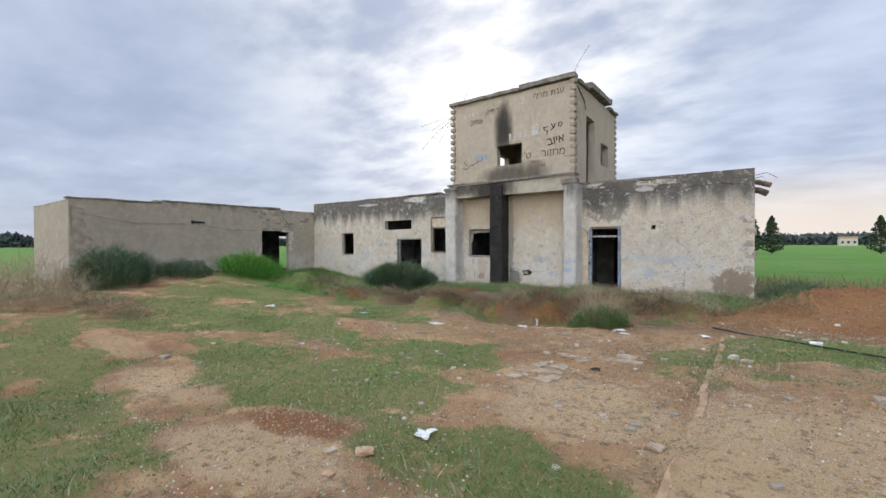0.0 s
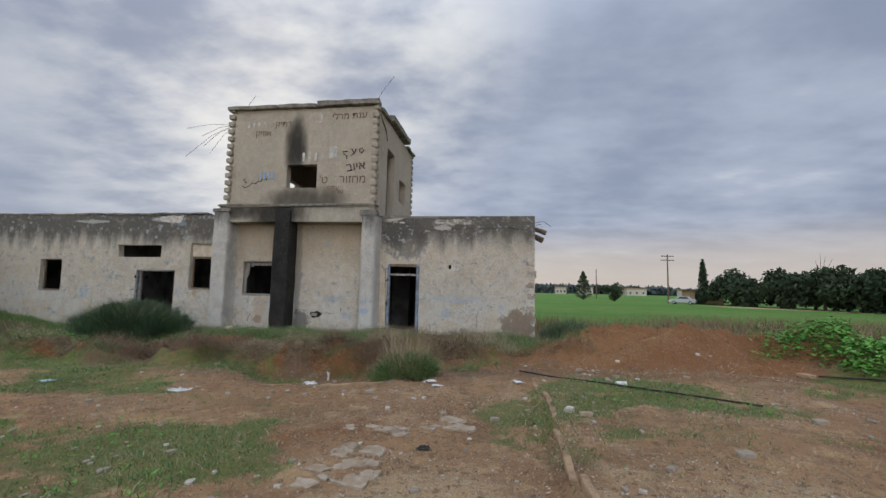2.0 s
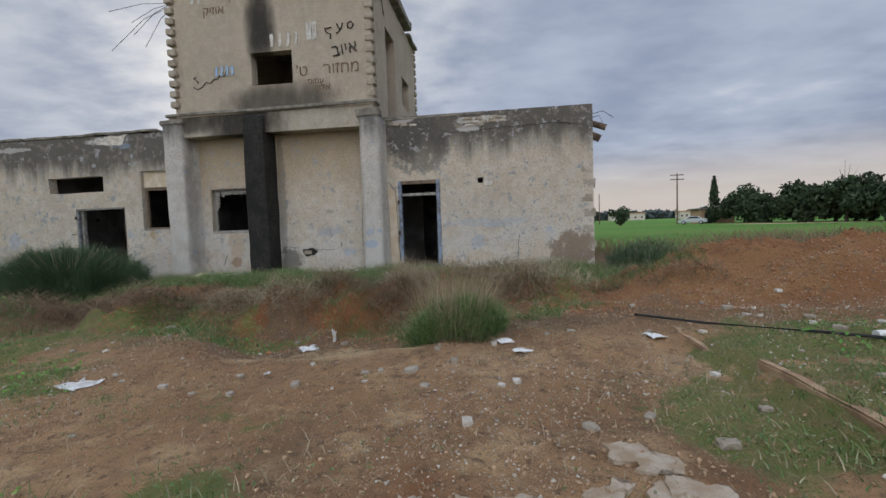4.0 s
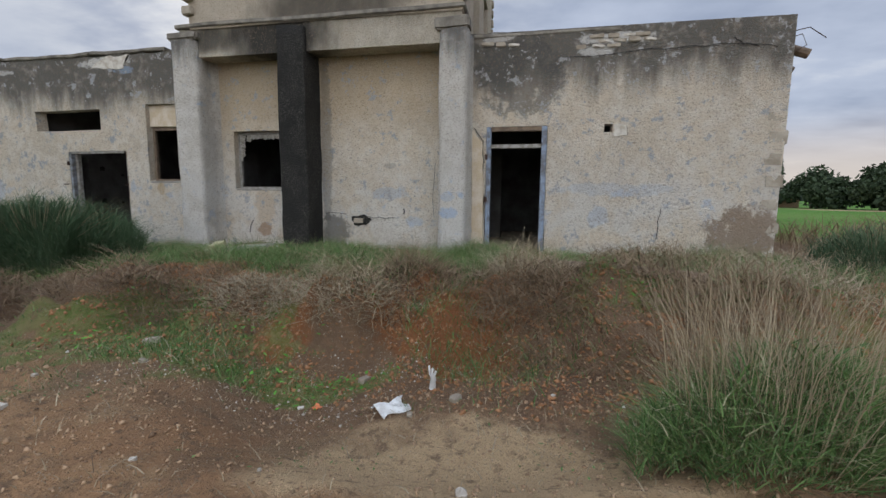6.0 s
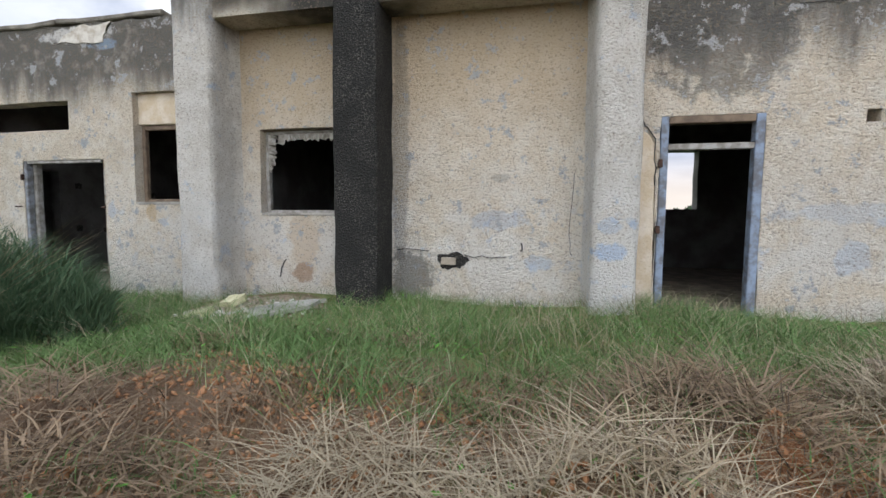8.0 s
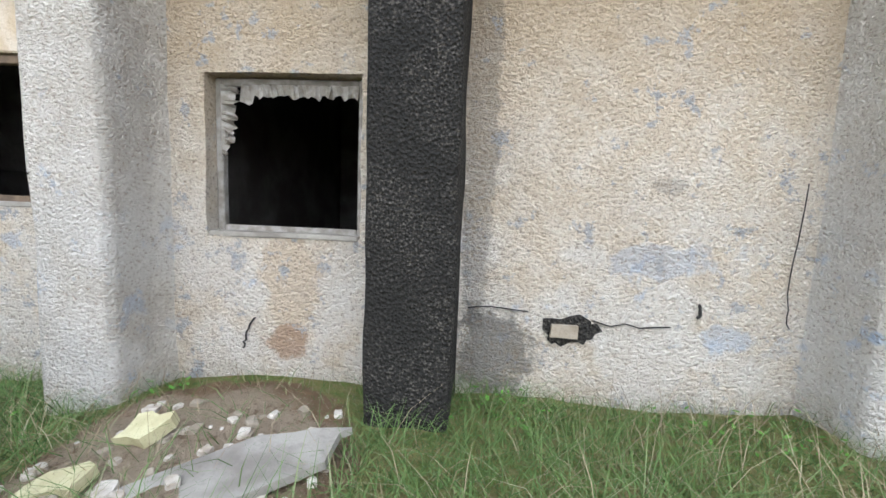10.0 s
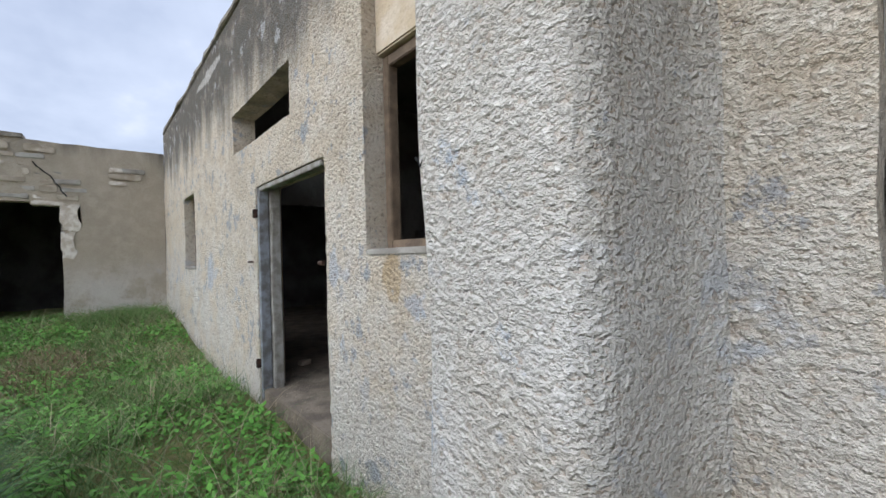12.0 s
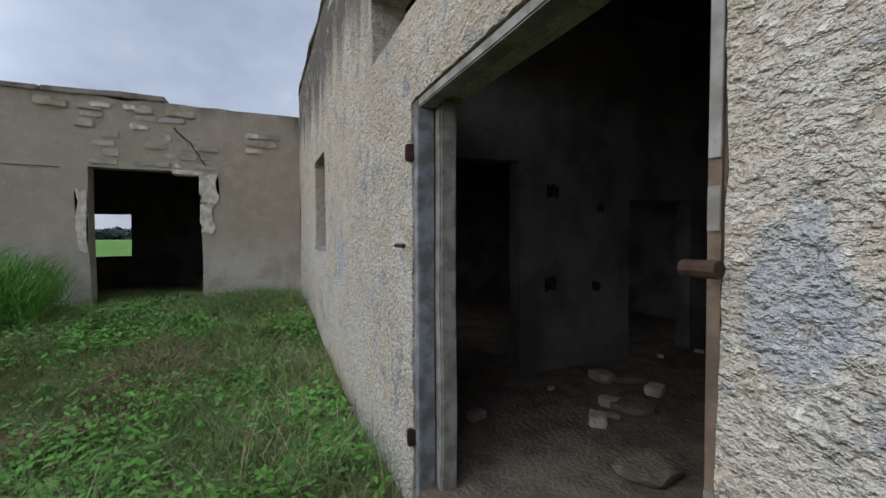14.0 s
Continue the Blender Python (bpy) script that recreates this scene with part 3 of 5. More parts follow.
def blade_arrays(base, height, lean, width, turn=None):
    """Bent blades: base (n,3), height (n), lean (n,2) sideways reach of the tip, width (n)."""
    n = len(base)
    a = rng.random(n) * 2 * np.pi if turn is None else turn
    side = np.stack([np.cos(a), np.sin(a), np.zeros(n)], 1) * (width / 2)[:, None]
    off = np.concatenate([lean, np.zeros((n, 1))], 1)
    mid = base + off * 0.35 + np.stack([np.zeros(n), np.zeros(n), height * 0.58], 1)
    tip = base + off + np.stack([np.zeros(n), np.zeros(n), height], 1)
    v = np.stack([base - side, base + side, mid - side * 0.8, mid + side * 0.8, tip], 1).reshape(-1, 3)
    k = np.arange(n)[:, None] * 5
    t = np.concatenate([k + [0, 1, 3], k + [0, 3, 2], k + [2, 3, 4]], 1).reshape(-1, 3)
    return v, t


def field_of_blades(name, x, y, h, w, mat, spread=0.5, sink=0.02):
    n = len(x)
    base = np.stack([x, y, ground_z(x, y) - sink], 1)
    lean = rng.normal(0, 1, (n, 2)) * (h * spread)[:, None]
    v, t = blade_arrays(base, h, lean, w)
    return tri_mesh(name, v, t, mat)


# ---- ground ----
def graded(lo, hi, step, far):
    mid = np.arange(lo, hi + step / 2, step)
    out = [step]
    while sum(out) < far:
        out.append(out[-1] * 1.28)
    run = np.cumsum(out)
    return np.concatenate([lo - run[::-1], mid, hi + run])


def make_ground():
    xs, ys = graded(-22.0, 8.5, 0.085, 3500), graded(-1.0, 16.6, 0.085, 3500)
    X, Y = np.meshgrid(xs, ys, indexing="ij")
    Z = ground_z(X, Y)
    v = np.stack([X, Y, Z], -1).reshape(-1, 3)
    nx, ny = len(xs), len(ys)
    i = (np.arange(nx - 1)[:, None] * ny + np.arange(ny - 1)[None, :]).ravel()
    tris = np.concatenate([np.stack([i, i + ny, i + ny + 1], 1), np.stack([i, i + ny + 1, i + 1], 1)])
    me = tri_mesh("ground", v, tris, M_GROUND)
    me.polygons.foreach_set("use_smooth", [True] * len(me.polygons))
    turf = me.attributes.new("turf", "FLOAT", "POINT")
    turf.data.foreach_set("value", turf_cover(v[:, 0], v[:, 1]).astype(np.float32))
    tagged(new("ground", me), "uneven bare orange earth with thin turf and green fields", "ground", kind="structure")


make_ground()

# ---- the building: walls, openings, roof ----
F, B, W = 16.07, 15.52, -21.48            # facade, pilaster fronts, wing front
WIN1, SLOT, LDOOR = (-18.95, -17.98, 1.06, 2.27), (-15.56, -13.74, 2.39, 2.84), (-14.73, -13.11, -0.6, 1.915)
WIN2, WIN3, RDOOR = (-12.53, -11.45, 1.22, 2.90), (-10.36, -9.14, 1.065, 2.275), (-4.99, -3.87, -0.6, 2.26)
on_facade = lambda u, d, z: (u, F + d, z)
on_wing = lambda u, d, z: (W - d, u, z)
HOLE = (-2.88, -2.74, 2.12, 2.26)

main_top = lambda u: 0.03 if u < -11 else (-0.09 if u > -4.5 else -0.03)
wall_south = structure("wall_south", wall_mesh("wall_south", W, 0.0, -0.6, 3.96, [WIN1, SLOT, LDOOR, WIN2, WIN3, RDOOR, HOLE], 0.25, on_facade, M_FACADE, step=0.032, top=main_top, cast=0.007),
                       "long roughcast wall with empty openings, stained by rain")
wall_east = structure("wall_east", wall_mesh("wall_east", F + 0.325, 21.3, -0.6, 3.8, [(18.2, 19.0, 1.0, 2.1)], 0.3, lambda u, d, z: (0.0 - d, u, z), M_FACADE),
                      "roughcast end wall with crumbling edge")
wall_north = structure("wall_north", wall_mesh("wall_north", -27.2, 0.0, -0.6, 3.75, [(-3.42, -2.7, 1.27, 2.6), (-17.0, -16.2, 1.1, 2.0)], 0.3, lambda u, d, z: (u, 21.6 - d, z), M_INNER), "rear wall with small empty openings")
wall_wing = structure("wall_wing", wall_mesh("wall_wing", 4.67, F - 0.003, -0.6, 3.58, [(12.7, 14.36, -0.6, 2.40)], 0.3, on_wing, M_WING, top=lambda u: -0.1 * (u < 7.5) + 0.05 * (7.6 < u < 12.9)),
                      "grey cement-rendered wing wall with cracked plaster")
wall_wing_end = structure("wall_wing_end", wall_mesh("wall_wing_end", -27.2, W - 0.302, -0.6, 3.45, [], 0.3, lambda u, d, z: (u, 4.67 + d, z), M_WING), "cement-rendered end wall of the wing")
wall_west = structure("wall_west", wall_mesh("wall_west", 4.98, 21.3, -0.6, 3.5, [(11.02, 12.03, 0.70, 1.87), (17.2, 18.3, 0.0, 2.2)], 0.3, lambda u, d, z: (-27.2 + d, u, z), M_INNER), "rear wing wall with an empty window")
wall_inner_a = structure("wall_inner_1", wall_mesh("wall_inner_1", F + 0.325, 21.29, -0.4, 3.6, [(16.55, 17.58, -0.4, 1.91), (18.95, 19.9, -0.4, 1.6)], 0.18, lambda u, d, z: (-16.0 - d, u, z), M_INNER), "dirty whitewashed inner wall with a doorway, darkened for shade")
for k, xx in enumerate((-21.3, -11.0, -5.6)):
    structure("wall_inner_%d" % (k + 2), wall_mesh("wall_inner", F + 0.325, 21.29, -0.4, 3.6, [], 0.18, lambda u, d, z, xx=xx: (xx - d, u, z), M_INNER), "dirty whitewashed inner wall, darkened for shade")
structure("wall_inner_5", wall_mesh("wall_inner_5", -5.58, -0.31, -0.4, 3.6, [(-4.85, -2.62, -0.4, 2.75)], 0.15, lambda u, d, z: (u, 19.0 + d, z), M_INNER), "dirty inner wall with a wide doorway, darkened for shade")


def slab(name, x0, x1, y0, y1, z0, z1, mat, label, category):
    me = bpy.data.meshes.new(name)
    bm = box_bm(x0, x1, y0, y1, z0, z1, 0.01)
    bm.to_mesh(me)
    bm.free()
    me.materials.append(mat)
    return tagged(new(name, me), label, category, kind="structure")


slab("ceiling", -21.28, -0.31, F + 0.325, 21.29, 3.55, 3.72, M_DARK_CEILING, "flat concrete roof slab, coloured dark below for shade", "ceiling")
slab("ceiling_wing", -26.89, W - 0.305, 4.98, 21.29, 3.2, 3.4, M_DARK_CEILING, "flat concrete wing roof slab, coloured dark below for shade", "ceiling")
M_FLOOR = material("littered_floor_dust", simple((0.23, 0.19, 0.145), (0.13, 0.105, 0.08), 5.0, 0.95, 0.7, 0.03))
slab("floor", -26.89, -0.31, F + 0.02, 21.29, -0.32, -0.10, M_FLOOR, "dusty concrete floor with rubble", "floor")


def column(name, x0, x1, y0, z0, z1, mat, label, radius=0.09, flare=0.0):
    """A pier standing against the facade, with rounded, worn arrises."""
    prof = [(x0 - flare, F + 0.02), (x0 - flare * 0.3, F - 0.10), (x0, F - 0.2)]
    for k in range(5):
        a = math.pi / 2 * k / 4
        prof.append((x0 + radius - radius * math.cos(a), y0 + radius - radius * math.sin(a)))
    prof.append(((x0 + x1) / 2, y0))
    for k in range(5):
        a = math.pi / 2 * k / 4
        prof.append((x1 - radius + radius * math.sin(a), y0 + radius - radius * math.cos(a)))
    prof += [(x1, F - 0.2), (x1 + flare * 0.3, F - 0.10), (x1 + flare, F + 0.02)]
    bm = bmesh.new()
    n = 22
    rows = []
    for k in range(n + 1):
        z = z0 + (z1 - z0) * k / n
        row = []
        for x, y in prof:
            w = noise.noise_vector(Vector((x * 2.2, y * 2.2, z * 1.7)))
            row.append(bm.verts.new((x + 0.022 * w.x, y + (0.022 * w.y if y < F - 0.05 else 0), z + (0.04 * w.z if k == n else 0))))
        rows.append(row)
    for a, b in zip(rows, rows[1:]):
        for i in range(len(prof) - 1):
            f = bm.faces.new((a[i], a[i + 1], b[i + 1], b[i]))
            f.smooth = True
    bm.faces.new(rows[-1])
    ob = part(name, bm, mat, None)
    return tagged(ob, label, "pillar", kind="structure")


column("pillar_1", -11.30, -10.70, B, -0.6, 3.98, M_PILASTER, "pale roughcast pier with rounded worn edges", 0.10, 0.06)
column("pillar_2", -5.82, -5.30, B, -0.6, 3.86, M_PILASTER, "pale roughcast pier with blue paint traces", 0.11, 0.05)
column("pillar_3", -8.96, -8.38, B - 0.02, -0.6, 4.10, M_SOOT, "black tarred roughcast flue pier", 0.04, 0.02)

# band over the recessed panels, with its ledge
wall_band = structure("wall_band", wall_mesh("wall_band", -11.12, -5.42, 3.66, 4.22, [], 0.42, lambda u, d, z: (u, B + 0.09 + d, z), M_BAND, step=0.16, worn=0.05), "stained cement band with broken lower edge")
part("ledge", box_bm(-11.2, -5.36, B + 0.02, B + 0.5, 4.21, 4.29, 0.02, 0.02, 6), M_COPING, wall_band, "dark stained cement ledge")
part("cap", box_bm(-11.36, -10.66, B - 0.03, B + 0.30, 3.985, 4.13, 0.03, 0.03, 2), M_COPING, wall_band)
part("cap", box_bm(-5.9, -5.28, B - 0.02, B + 0.34, 3.865, 4.06, 0.03, 0.03, 2), M_COPING, wall_band)

# tower
TX0, TX1, TY0, TY1, TZ0, TZ1 = -10.86, -5.40, B + 0.06, 21.3, 4.28, 7.72
on_tower = lambda u, d, z: (u, TY0 + d, z)
tower_s = structure("wall_tower_south", wall_mesh("wall_tower_south", TX0, TX1, TZ0 - 0.1, TZ1, [(-8.64, -7.51, 4.86, 5.69)], 0.28, on_tower, M_TOWER), "tower wall with a window hole and soot above it")
tower_e = structure("wall_tower_east", wall_mesh("wall_tower_east", TY0 + 0.285, TY1, 3.74, TZ1, [(17.0, 18.1, 3.9, 6.72), (18.95, 20.1, 5.05, 6.02)], 0.28, lambda u, d, z: (TX1 - d, u, z), M_TOWER), "tower side wall with a tall doorway and a window hole")
structure("wall_tower_west", wall_mesh("wall_tower_west", TY0 + 0.285, TY1, 3.74, TZ1, [(18.9, 20.4, 4.7, 6.2)], 0.28, lambda u, d, z: (TX0 + d, u, z), M_TOWER), "tower side wall with an empty window")
structure("wall_tower_north", wall_mesh("wall_tower_north", TX0 + 0.285, TX1 - 0.285, 3.74, TZ1, [], 0.28, lambda u, d, z: (u, TY1 - d, z), M_TOWER), "rear tower wall")
roof = slab("roof_tower", TX0 + 0.05, TX1 - 0.05, TY0 + 0.05, TY1 - 0.05, TZ1 - 0.2, TZ1 - 0.05, M_CONCRETE, "concrete tower roof with broken black coping", "roof")


def coping(x0, x1, y0, y1, z0, z1):
    part("coping", box_bm(x0, x1, y0, y1, z0, z1, 0.015, 0.035, 5), M_COPING, roof, "black stained concrete coping")


coping(-11.0, -9.1, TY0 - 0.13, TY0 + 0.3, TZ1 + 0.0, TZ1 + 0.15)
coping(-9.08, -7.6, TY0 - 0.12, TY0 + 0.3, TZ1 + 0.02, TZ1 + 0.16)
coping(-7.58, -5.33, TY0 - 0.13, TY0 + 0.3, TZ1 + 0.05, TZ1 + 0.24)
coping(-5.7, -5.28, TY0 + 0.33, 17.1, TZ1 - 0.02, TZ1 + 0.12)
coping(-5.72, -5.2, 17.2, 20.0, TZ1 + 0.12, TZ1 + 0.36)
coping(-5.7, -5.28, 20.05, TY1 + 0.08, TZ1 - 0.02, TZ1 + 0.1)
coping(-11.0, -10.6, TY0 + 0.33, TY1, TZ1, TZ1 + 0.14)

# toothed corner blocks of the tower, laid bare
bm = box_bm(-0.15, 0.075, -0.075, 0.15, -0.085, 0.085, 0.018, 0.012, 1)
me_block = bpy.data.meshes.new("corner_block")
bm.to_mesh(me_block)
bm.free()
me_block.materials.append(M_STONE)
for k in range(13):
    z = TZ0 + 0.18 + k * 0.27
    child("corner_block", me_block, tower_e, pose(TX1 - 0.02, TY0 + 0.05, z, 0, 0, 7 * (k % 3 - 1)))
    child("corner_block", me_block, tower_e, pose(TX1 - 0.02, TY1 - 0.06, z, 0, 0, 5 * (k % 2)))
    child("corner_block", me_block, tower_s, pose(TX0 + 0.06, TY0 + 0.05, z + 0.06, 0, 0, 90 + 6 * (k % 3 - 1)))

# --- things follow ---
def thing(name, label, category, group="", at=(0, 0, 0)):
    ob = new(name)
    ob.location = at
    ob.empty_display_size = 0.2
    return tagged(ob, label, category, group)


def bar(name, x0, x1, y0, y1, z0, z1, mat, parent, label="", bevel=0.006, jitter=0.004):
    return part(name, box_bm(x0, x1, y0, y1, z0, z1, bevel, jitter, 3), mat, parent, label)


# ---- frames in the openings ----
def window_frame(name, o, depth, mat, label, width=0.05, sill=True):
    w = tagged(new(name), label, "window", kind="structure")
    x0, x1, z0, z1 = o
    y0, y1 = F + depth, F + depth + 0.07
    bar("frame_post", x0 + 0.005, x0 + width, y0, y1, z0, z1, mat, w)
    bar("frame_post", x1 - width, x1 - 0.005, y0, y1, z0, z1, mat, w)
    bar("frame_head", x0 + width + 0.002, x1 - width - 0.002, y0, y1, z1 - width, z1 - 0.004, mat, w)
    bar("frame_foot", x0 + width + 0.002, x1 - width - 0.002, y0, y1, z0 + 0.004, z0 + width, mat, w)
    if sill:
        bar("sill", x0 + 0.01, x1 - 0.01, F - 0.015, F + depth - 0.003, z0 - 0.02, z0 + 0.02, M_CONCRETE, w, "worn cement sill", 0.008, 0.008)
    return w


win3 = window_frame("window_3", WIN3, 0.13, M_GREYFRAME, "empty window hole with grey frame and torn film", 0.06)
win2 = window_frame("window_2", (WIN2[0], WIN2[1], WIN2[2], 2.43), 0.14, M_WOOD, "narrow empty window with weathered brown frame", 0.07)
window_frame("window_1", WIN1, 0.16, M_WOOD, "small empty window hole with old wooden frame", 0.05)
part("panel", box_bm(WIN2[0] - 0.01, WIN2[1] + 0.01, F + 0.10, F + 0.24, 2.432, WIN2[3] + 0.01, 0.01, 0.01, 3), M_PATCH, win2, "recessed tan plaster panel")

# torn film hanging in window 3
def torn_film():
    bm = bmesh.new()
    r = random.Random(4)
    y = F + 0.12
    def strip(pts_top, pts_low):
        a = [bm.verts.new((u, y + r.uniform(-0.015, 0.02), z)) for u, z in pts_top]
        b = [bm.verts.new((u, y + r.uniform(-0.02, 0.03), z)) for u, z in pts_low]
        for i in range(len(a) - 1):
            bm.faces.new((a[i], a[i + 1], b[i + 1], b[i]))
    n = 36
    us = [WIN3[0] + 0.22 + (WIN3[1] - WIN3[0] - 0.28) * i / n for i in range(n + 1)]
    strip([(u, 2.225) for u in us], [(u, 2.15 - 0.05 * abs(math.sin(i * 2.3)) * r.random() - (0.06 if i < 4 else 0)) for i, u in enumerate(us)])
    n = 22
    zs = [2.225 - 0.55 * i / n for i in range(n + 1)]
    for (off, amp) in ((0.0, 0.17), (0.02, 0.12)):
        a = [bm.verts.new((WIN3[0] + 0.055, y + off, z)) for z in zs]
        b = [bm.verts.new((WIN3[0] + 0.055 + amp * (1 - i / n) ** 0.6 * (0.65 + 0.5 * r.random()), y + off + r.uniform(-0.04, 0.05), z - 0.03 * r.random())) for i, z in enumerate(zs)]
        for i in range(n):
            bm.faces.new((a[i], a[i + 1], b[i + 1], b[i]))
    bmesh.ops.solidify(bm, geom=bm.faces[:], thickness=0.004)
    part("film", bm, M_RAG, win3, "torn dirty white film")


torn_film()

# left doorway frame with hinges and a bolt
ldoor = tagged(new("door_1"), "doorway with peeling grey-blue frame and no leaf", "door", kind="structure")
bar("jamb", LDOOR[0] + 0.004, LDOOR[0] + 0.07, F + 0.01, F + 0.10, -0.2, LDOOR[3] - 0.004, M_GREYBLUE, ldoor, "peeling grey-blue jamb")
bar("jamb_stop", LDOOR[0] + 0.01, LDOOR[0] + 0.13, F + 0.105, F + 0.20, -0.2, LDOOR[3] - 0.004, M_GREYFRAME, ldoor, "pale rotten inner jamb", 0.01, 0.012)
bar("jamb", LDOOR[1] - 0.04, LDOOR[1] - 0.004, F + 0.02, F + 0.10, -0.2, LDOOR[3] - 0.004, M_WOOD, ldoor, "bare dark jamb with paint remnants")
for z0, z1 in ((1.35, 1.75), (1.22, 1.30), (0.2, 0.75)):
    bar("paint_flake", LDOOR[1] - 0.032, LDOOR[1] - 0.008, F + 0.014, F + 0.0195, z0, z1, M_GREYFRAME, ldoor, "pale peeling paint", 0.001, 0.004)
bar("head", LDOOR[0] + 0.075, LDOOR[1] - 0.075, F + 0.01, F + 0.10, LDOOR[3] - 0.05, LDOOR[3] - 0.004, M_GREYFRAME, ldoor)
for z in (1.65, 0.15):
    bar("hinge", LDOOR[0] - 0.025, LDOOR[0] + 0.01, F - 0.03, F + 0.015, z - 0.045, z + 0.045, M_RUST, ldoor, "rusted iron hinge")
part("pin", tube_bm([(LDOOR[0] - 0.14, F - 0.045, 1.165), (LDOOR[0] - 0.005, F - 0.045, 1.165)], 0.012), M_RUST, ldoor, "rusted iron pin")
part("bolt", tube_bm([(LDOOR[1] - 0.045, F - 0.03, 1.155), (LDOOR[1] + 0.02, F - 0.03, 1.155)], 0.016, 10), M_RUST, ldoor, "rusted iron bolt")

# right doorway frame with its transom
rdoor = tagged(new("door_2"), "doorway with faded blue wooden frame and transom", "door", kind="structure")
bar("jamb", RDOOR[0] + 0.004, RDOOR[0] + 0.09, F - 0.01, F + 0.11, -0.3, RDOOR[3] - 0.004, M_BLUE, rdoor)
bar("jamb", RDOOR[1] - 0.10, RDOOR[1] - 0.004, F - 0.01, F + 0.11, -0.3, RDOOR[3] - 0.004, M_BLUE, rdoor)
bar("head", RDOOR[0] + 0.093, RDOOR[1] - 0.103, F - 0.005, F + 0.11, RDOOR[3] - 0.09, RDOOR[3] - 0.004, M_WOOD, rdoor)
bar("transom", RDOOR[0] + 0.093, RDOOR[1] - 0.103, F, F + 0.10, 1.86, 1.93, M_GREYFRAME, rdoor, "pale grey transom rail")
for z in (1.7, 0.9):
    bar("hinge", RDOOR[0] - 0.02, RDOOR[0] + 0.03, F - 0.03, F + 0.0, z - 0.05, z + 0.05, M_RUST, rdoor, "rusted iron hinge")
sw = thing("wall_switch", "small white switch plate on an inner wall", "switch")
part("plate", box_bm(-5.59, -5.57, 18.2, 18.30, 0.80, 0.90, 0.005), M_TRASH, sw)

# pieces of plaster and laid-bare masonry on the facade
def patch(points, parent, mat, label, thick=0.006, seed=1, place=on_facade, name="plaster_patch", amount=0.04):
    return part(name, ragged_bm(points, thick, place, seed, 5, amount), mat, parent, label)


patch([(-2.72, 2.05), (-2.48, 2.05), (-2.5, 2.24), (-2.70, 2.26)], wall_south, M_LIME, "white mortar patch beside a pipe hole", 0.016, 12, amount=0.02)
patch([(-5.25, 2.2), (-5.03, 1.9), (-5.02, 0.0), (-5.25, 0.0)], wall_south, M_PATCH, "smooth tan plaster strip beside the door", 0.013, 14, amount=0.02)
patch([(-13.95, 3.70), (-13.0, 3.72), (-12.86, 3.96), (-13.45, 3.97)], wall_south, M_LIME, "bared pale plaster under the coping", 0.012, 34, amount=0.05)
# block set in a broken hole of the panel, with its crack line
# flat dark patch paints the shade inside the hole; nothing is cut
patch([(-7.74, 0.55), (-7.40, 0.56), (-7.30, 0.46), (-7.42, 0.35), (-7.66, 0.33)], wall_south, M_SOOT, "flat dark patch for the broken hole's shade", 0.012, 15, amount=0.02, name="hole_shadow")
part("stone", box_bm(-7.71, -7.42, F - 0.045, F + 0.1, 0.35, 0.55, 0.05, 0.02, 2), M_STONE, wall_south, "grey stone in the broken hole")


def crack(points, parent, place, radius=0.006, mat=None):
    pts = []
    r = random.Random(len(points) * 7 + int(points[0][0] * 10))
    for (ua, za), (ub, zb) in zip(points, points[1:]):
        for i in range(6):
            f = i / 6
            pts.append(place(ua + (ub - ua) * f + r.uniform(-0.015, 0.015), -0.012, za + (zb - za) * f + r.uniform(-0.02, 0.02)))
    part("crack", tube_bm(pts, radius, 4), mat or M_BLACK, parent, "dark crack in the plaster")


crack([(-8.3, 0.60), (-7.75, 0.56)], wall_south, on_facade)
crack([(-7.35, 0.52), (-6.7, 0.52)], wall_south, on_facade)
crack([(-6.62, 0.72), (-6.61, 0.58)], wall_south, on_facade, 0.012)
crack([(-5.98, 1.6), (-6.02, 0.8), (-5.97, 0.5)], wall_south, on_facade, 0.004)
crack([(-9.98, 0.42), (-10.05, 0.25), (-10.1, 0.12)], wall_south, on_facade, 0.008)
crack([(-3.6, 3.42), (-2.2, 3.50), (-0.9, 3.52), (-0.1, 3.44)], wall_south, on_facade, 0.005)
crack([(-0.9, 3.62), (-0.75, 3.50), (-0.5, 3.48)], wall_south, on_facade, 0.008)
crack([(-5.22, 2.25), (-5.05, 2.0), (-5.03, 1.3)], wall_south, on_facade, 0.008)
crack([(-1.9, 0.2), (-1.85, 0.9)], wall_south, on_facade, 0.006)
crack([(-11.25, 1.47), (-11.12, 1.48)], wall_south, lambda u, d, z: (u, B - 0.004, z), 0.004)
crack([(4.8, 2.95), (7, 2.55), (9.4, 2.62), (11, 2.38), (12.6, 2.38)], wall_wing, on_wing, 0.006)
crack([(14.45, 2.5), (14.2, 2.9), (13.9, 3.2)], wall_wing, on_wing, 0.014)

# laid-bare stones over the wing's doorway and at the end wall's toothing
def stone_mesh(name, mat, w, h, d, seed):
    bm = box_bm(-w / 2, w / 2, -d / 2, d / 2, -h / 2, h / 2, 0.02, 0.0, 1)
    for v in bm.verts:
        v.co += noise.noise_vector(v.co * 6 + Vector((seed, 0, 0))) * 0.025
    me = bpy.data.meshes.new(name)
    bm.to_mesh(me)
    bm.free()
    me.materials.append(mat)
    return me


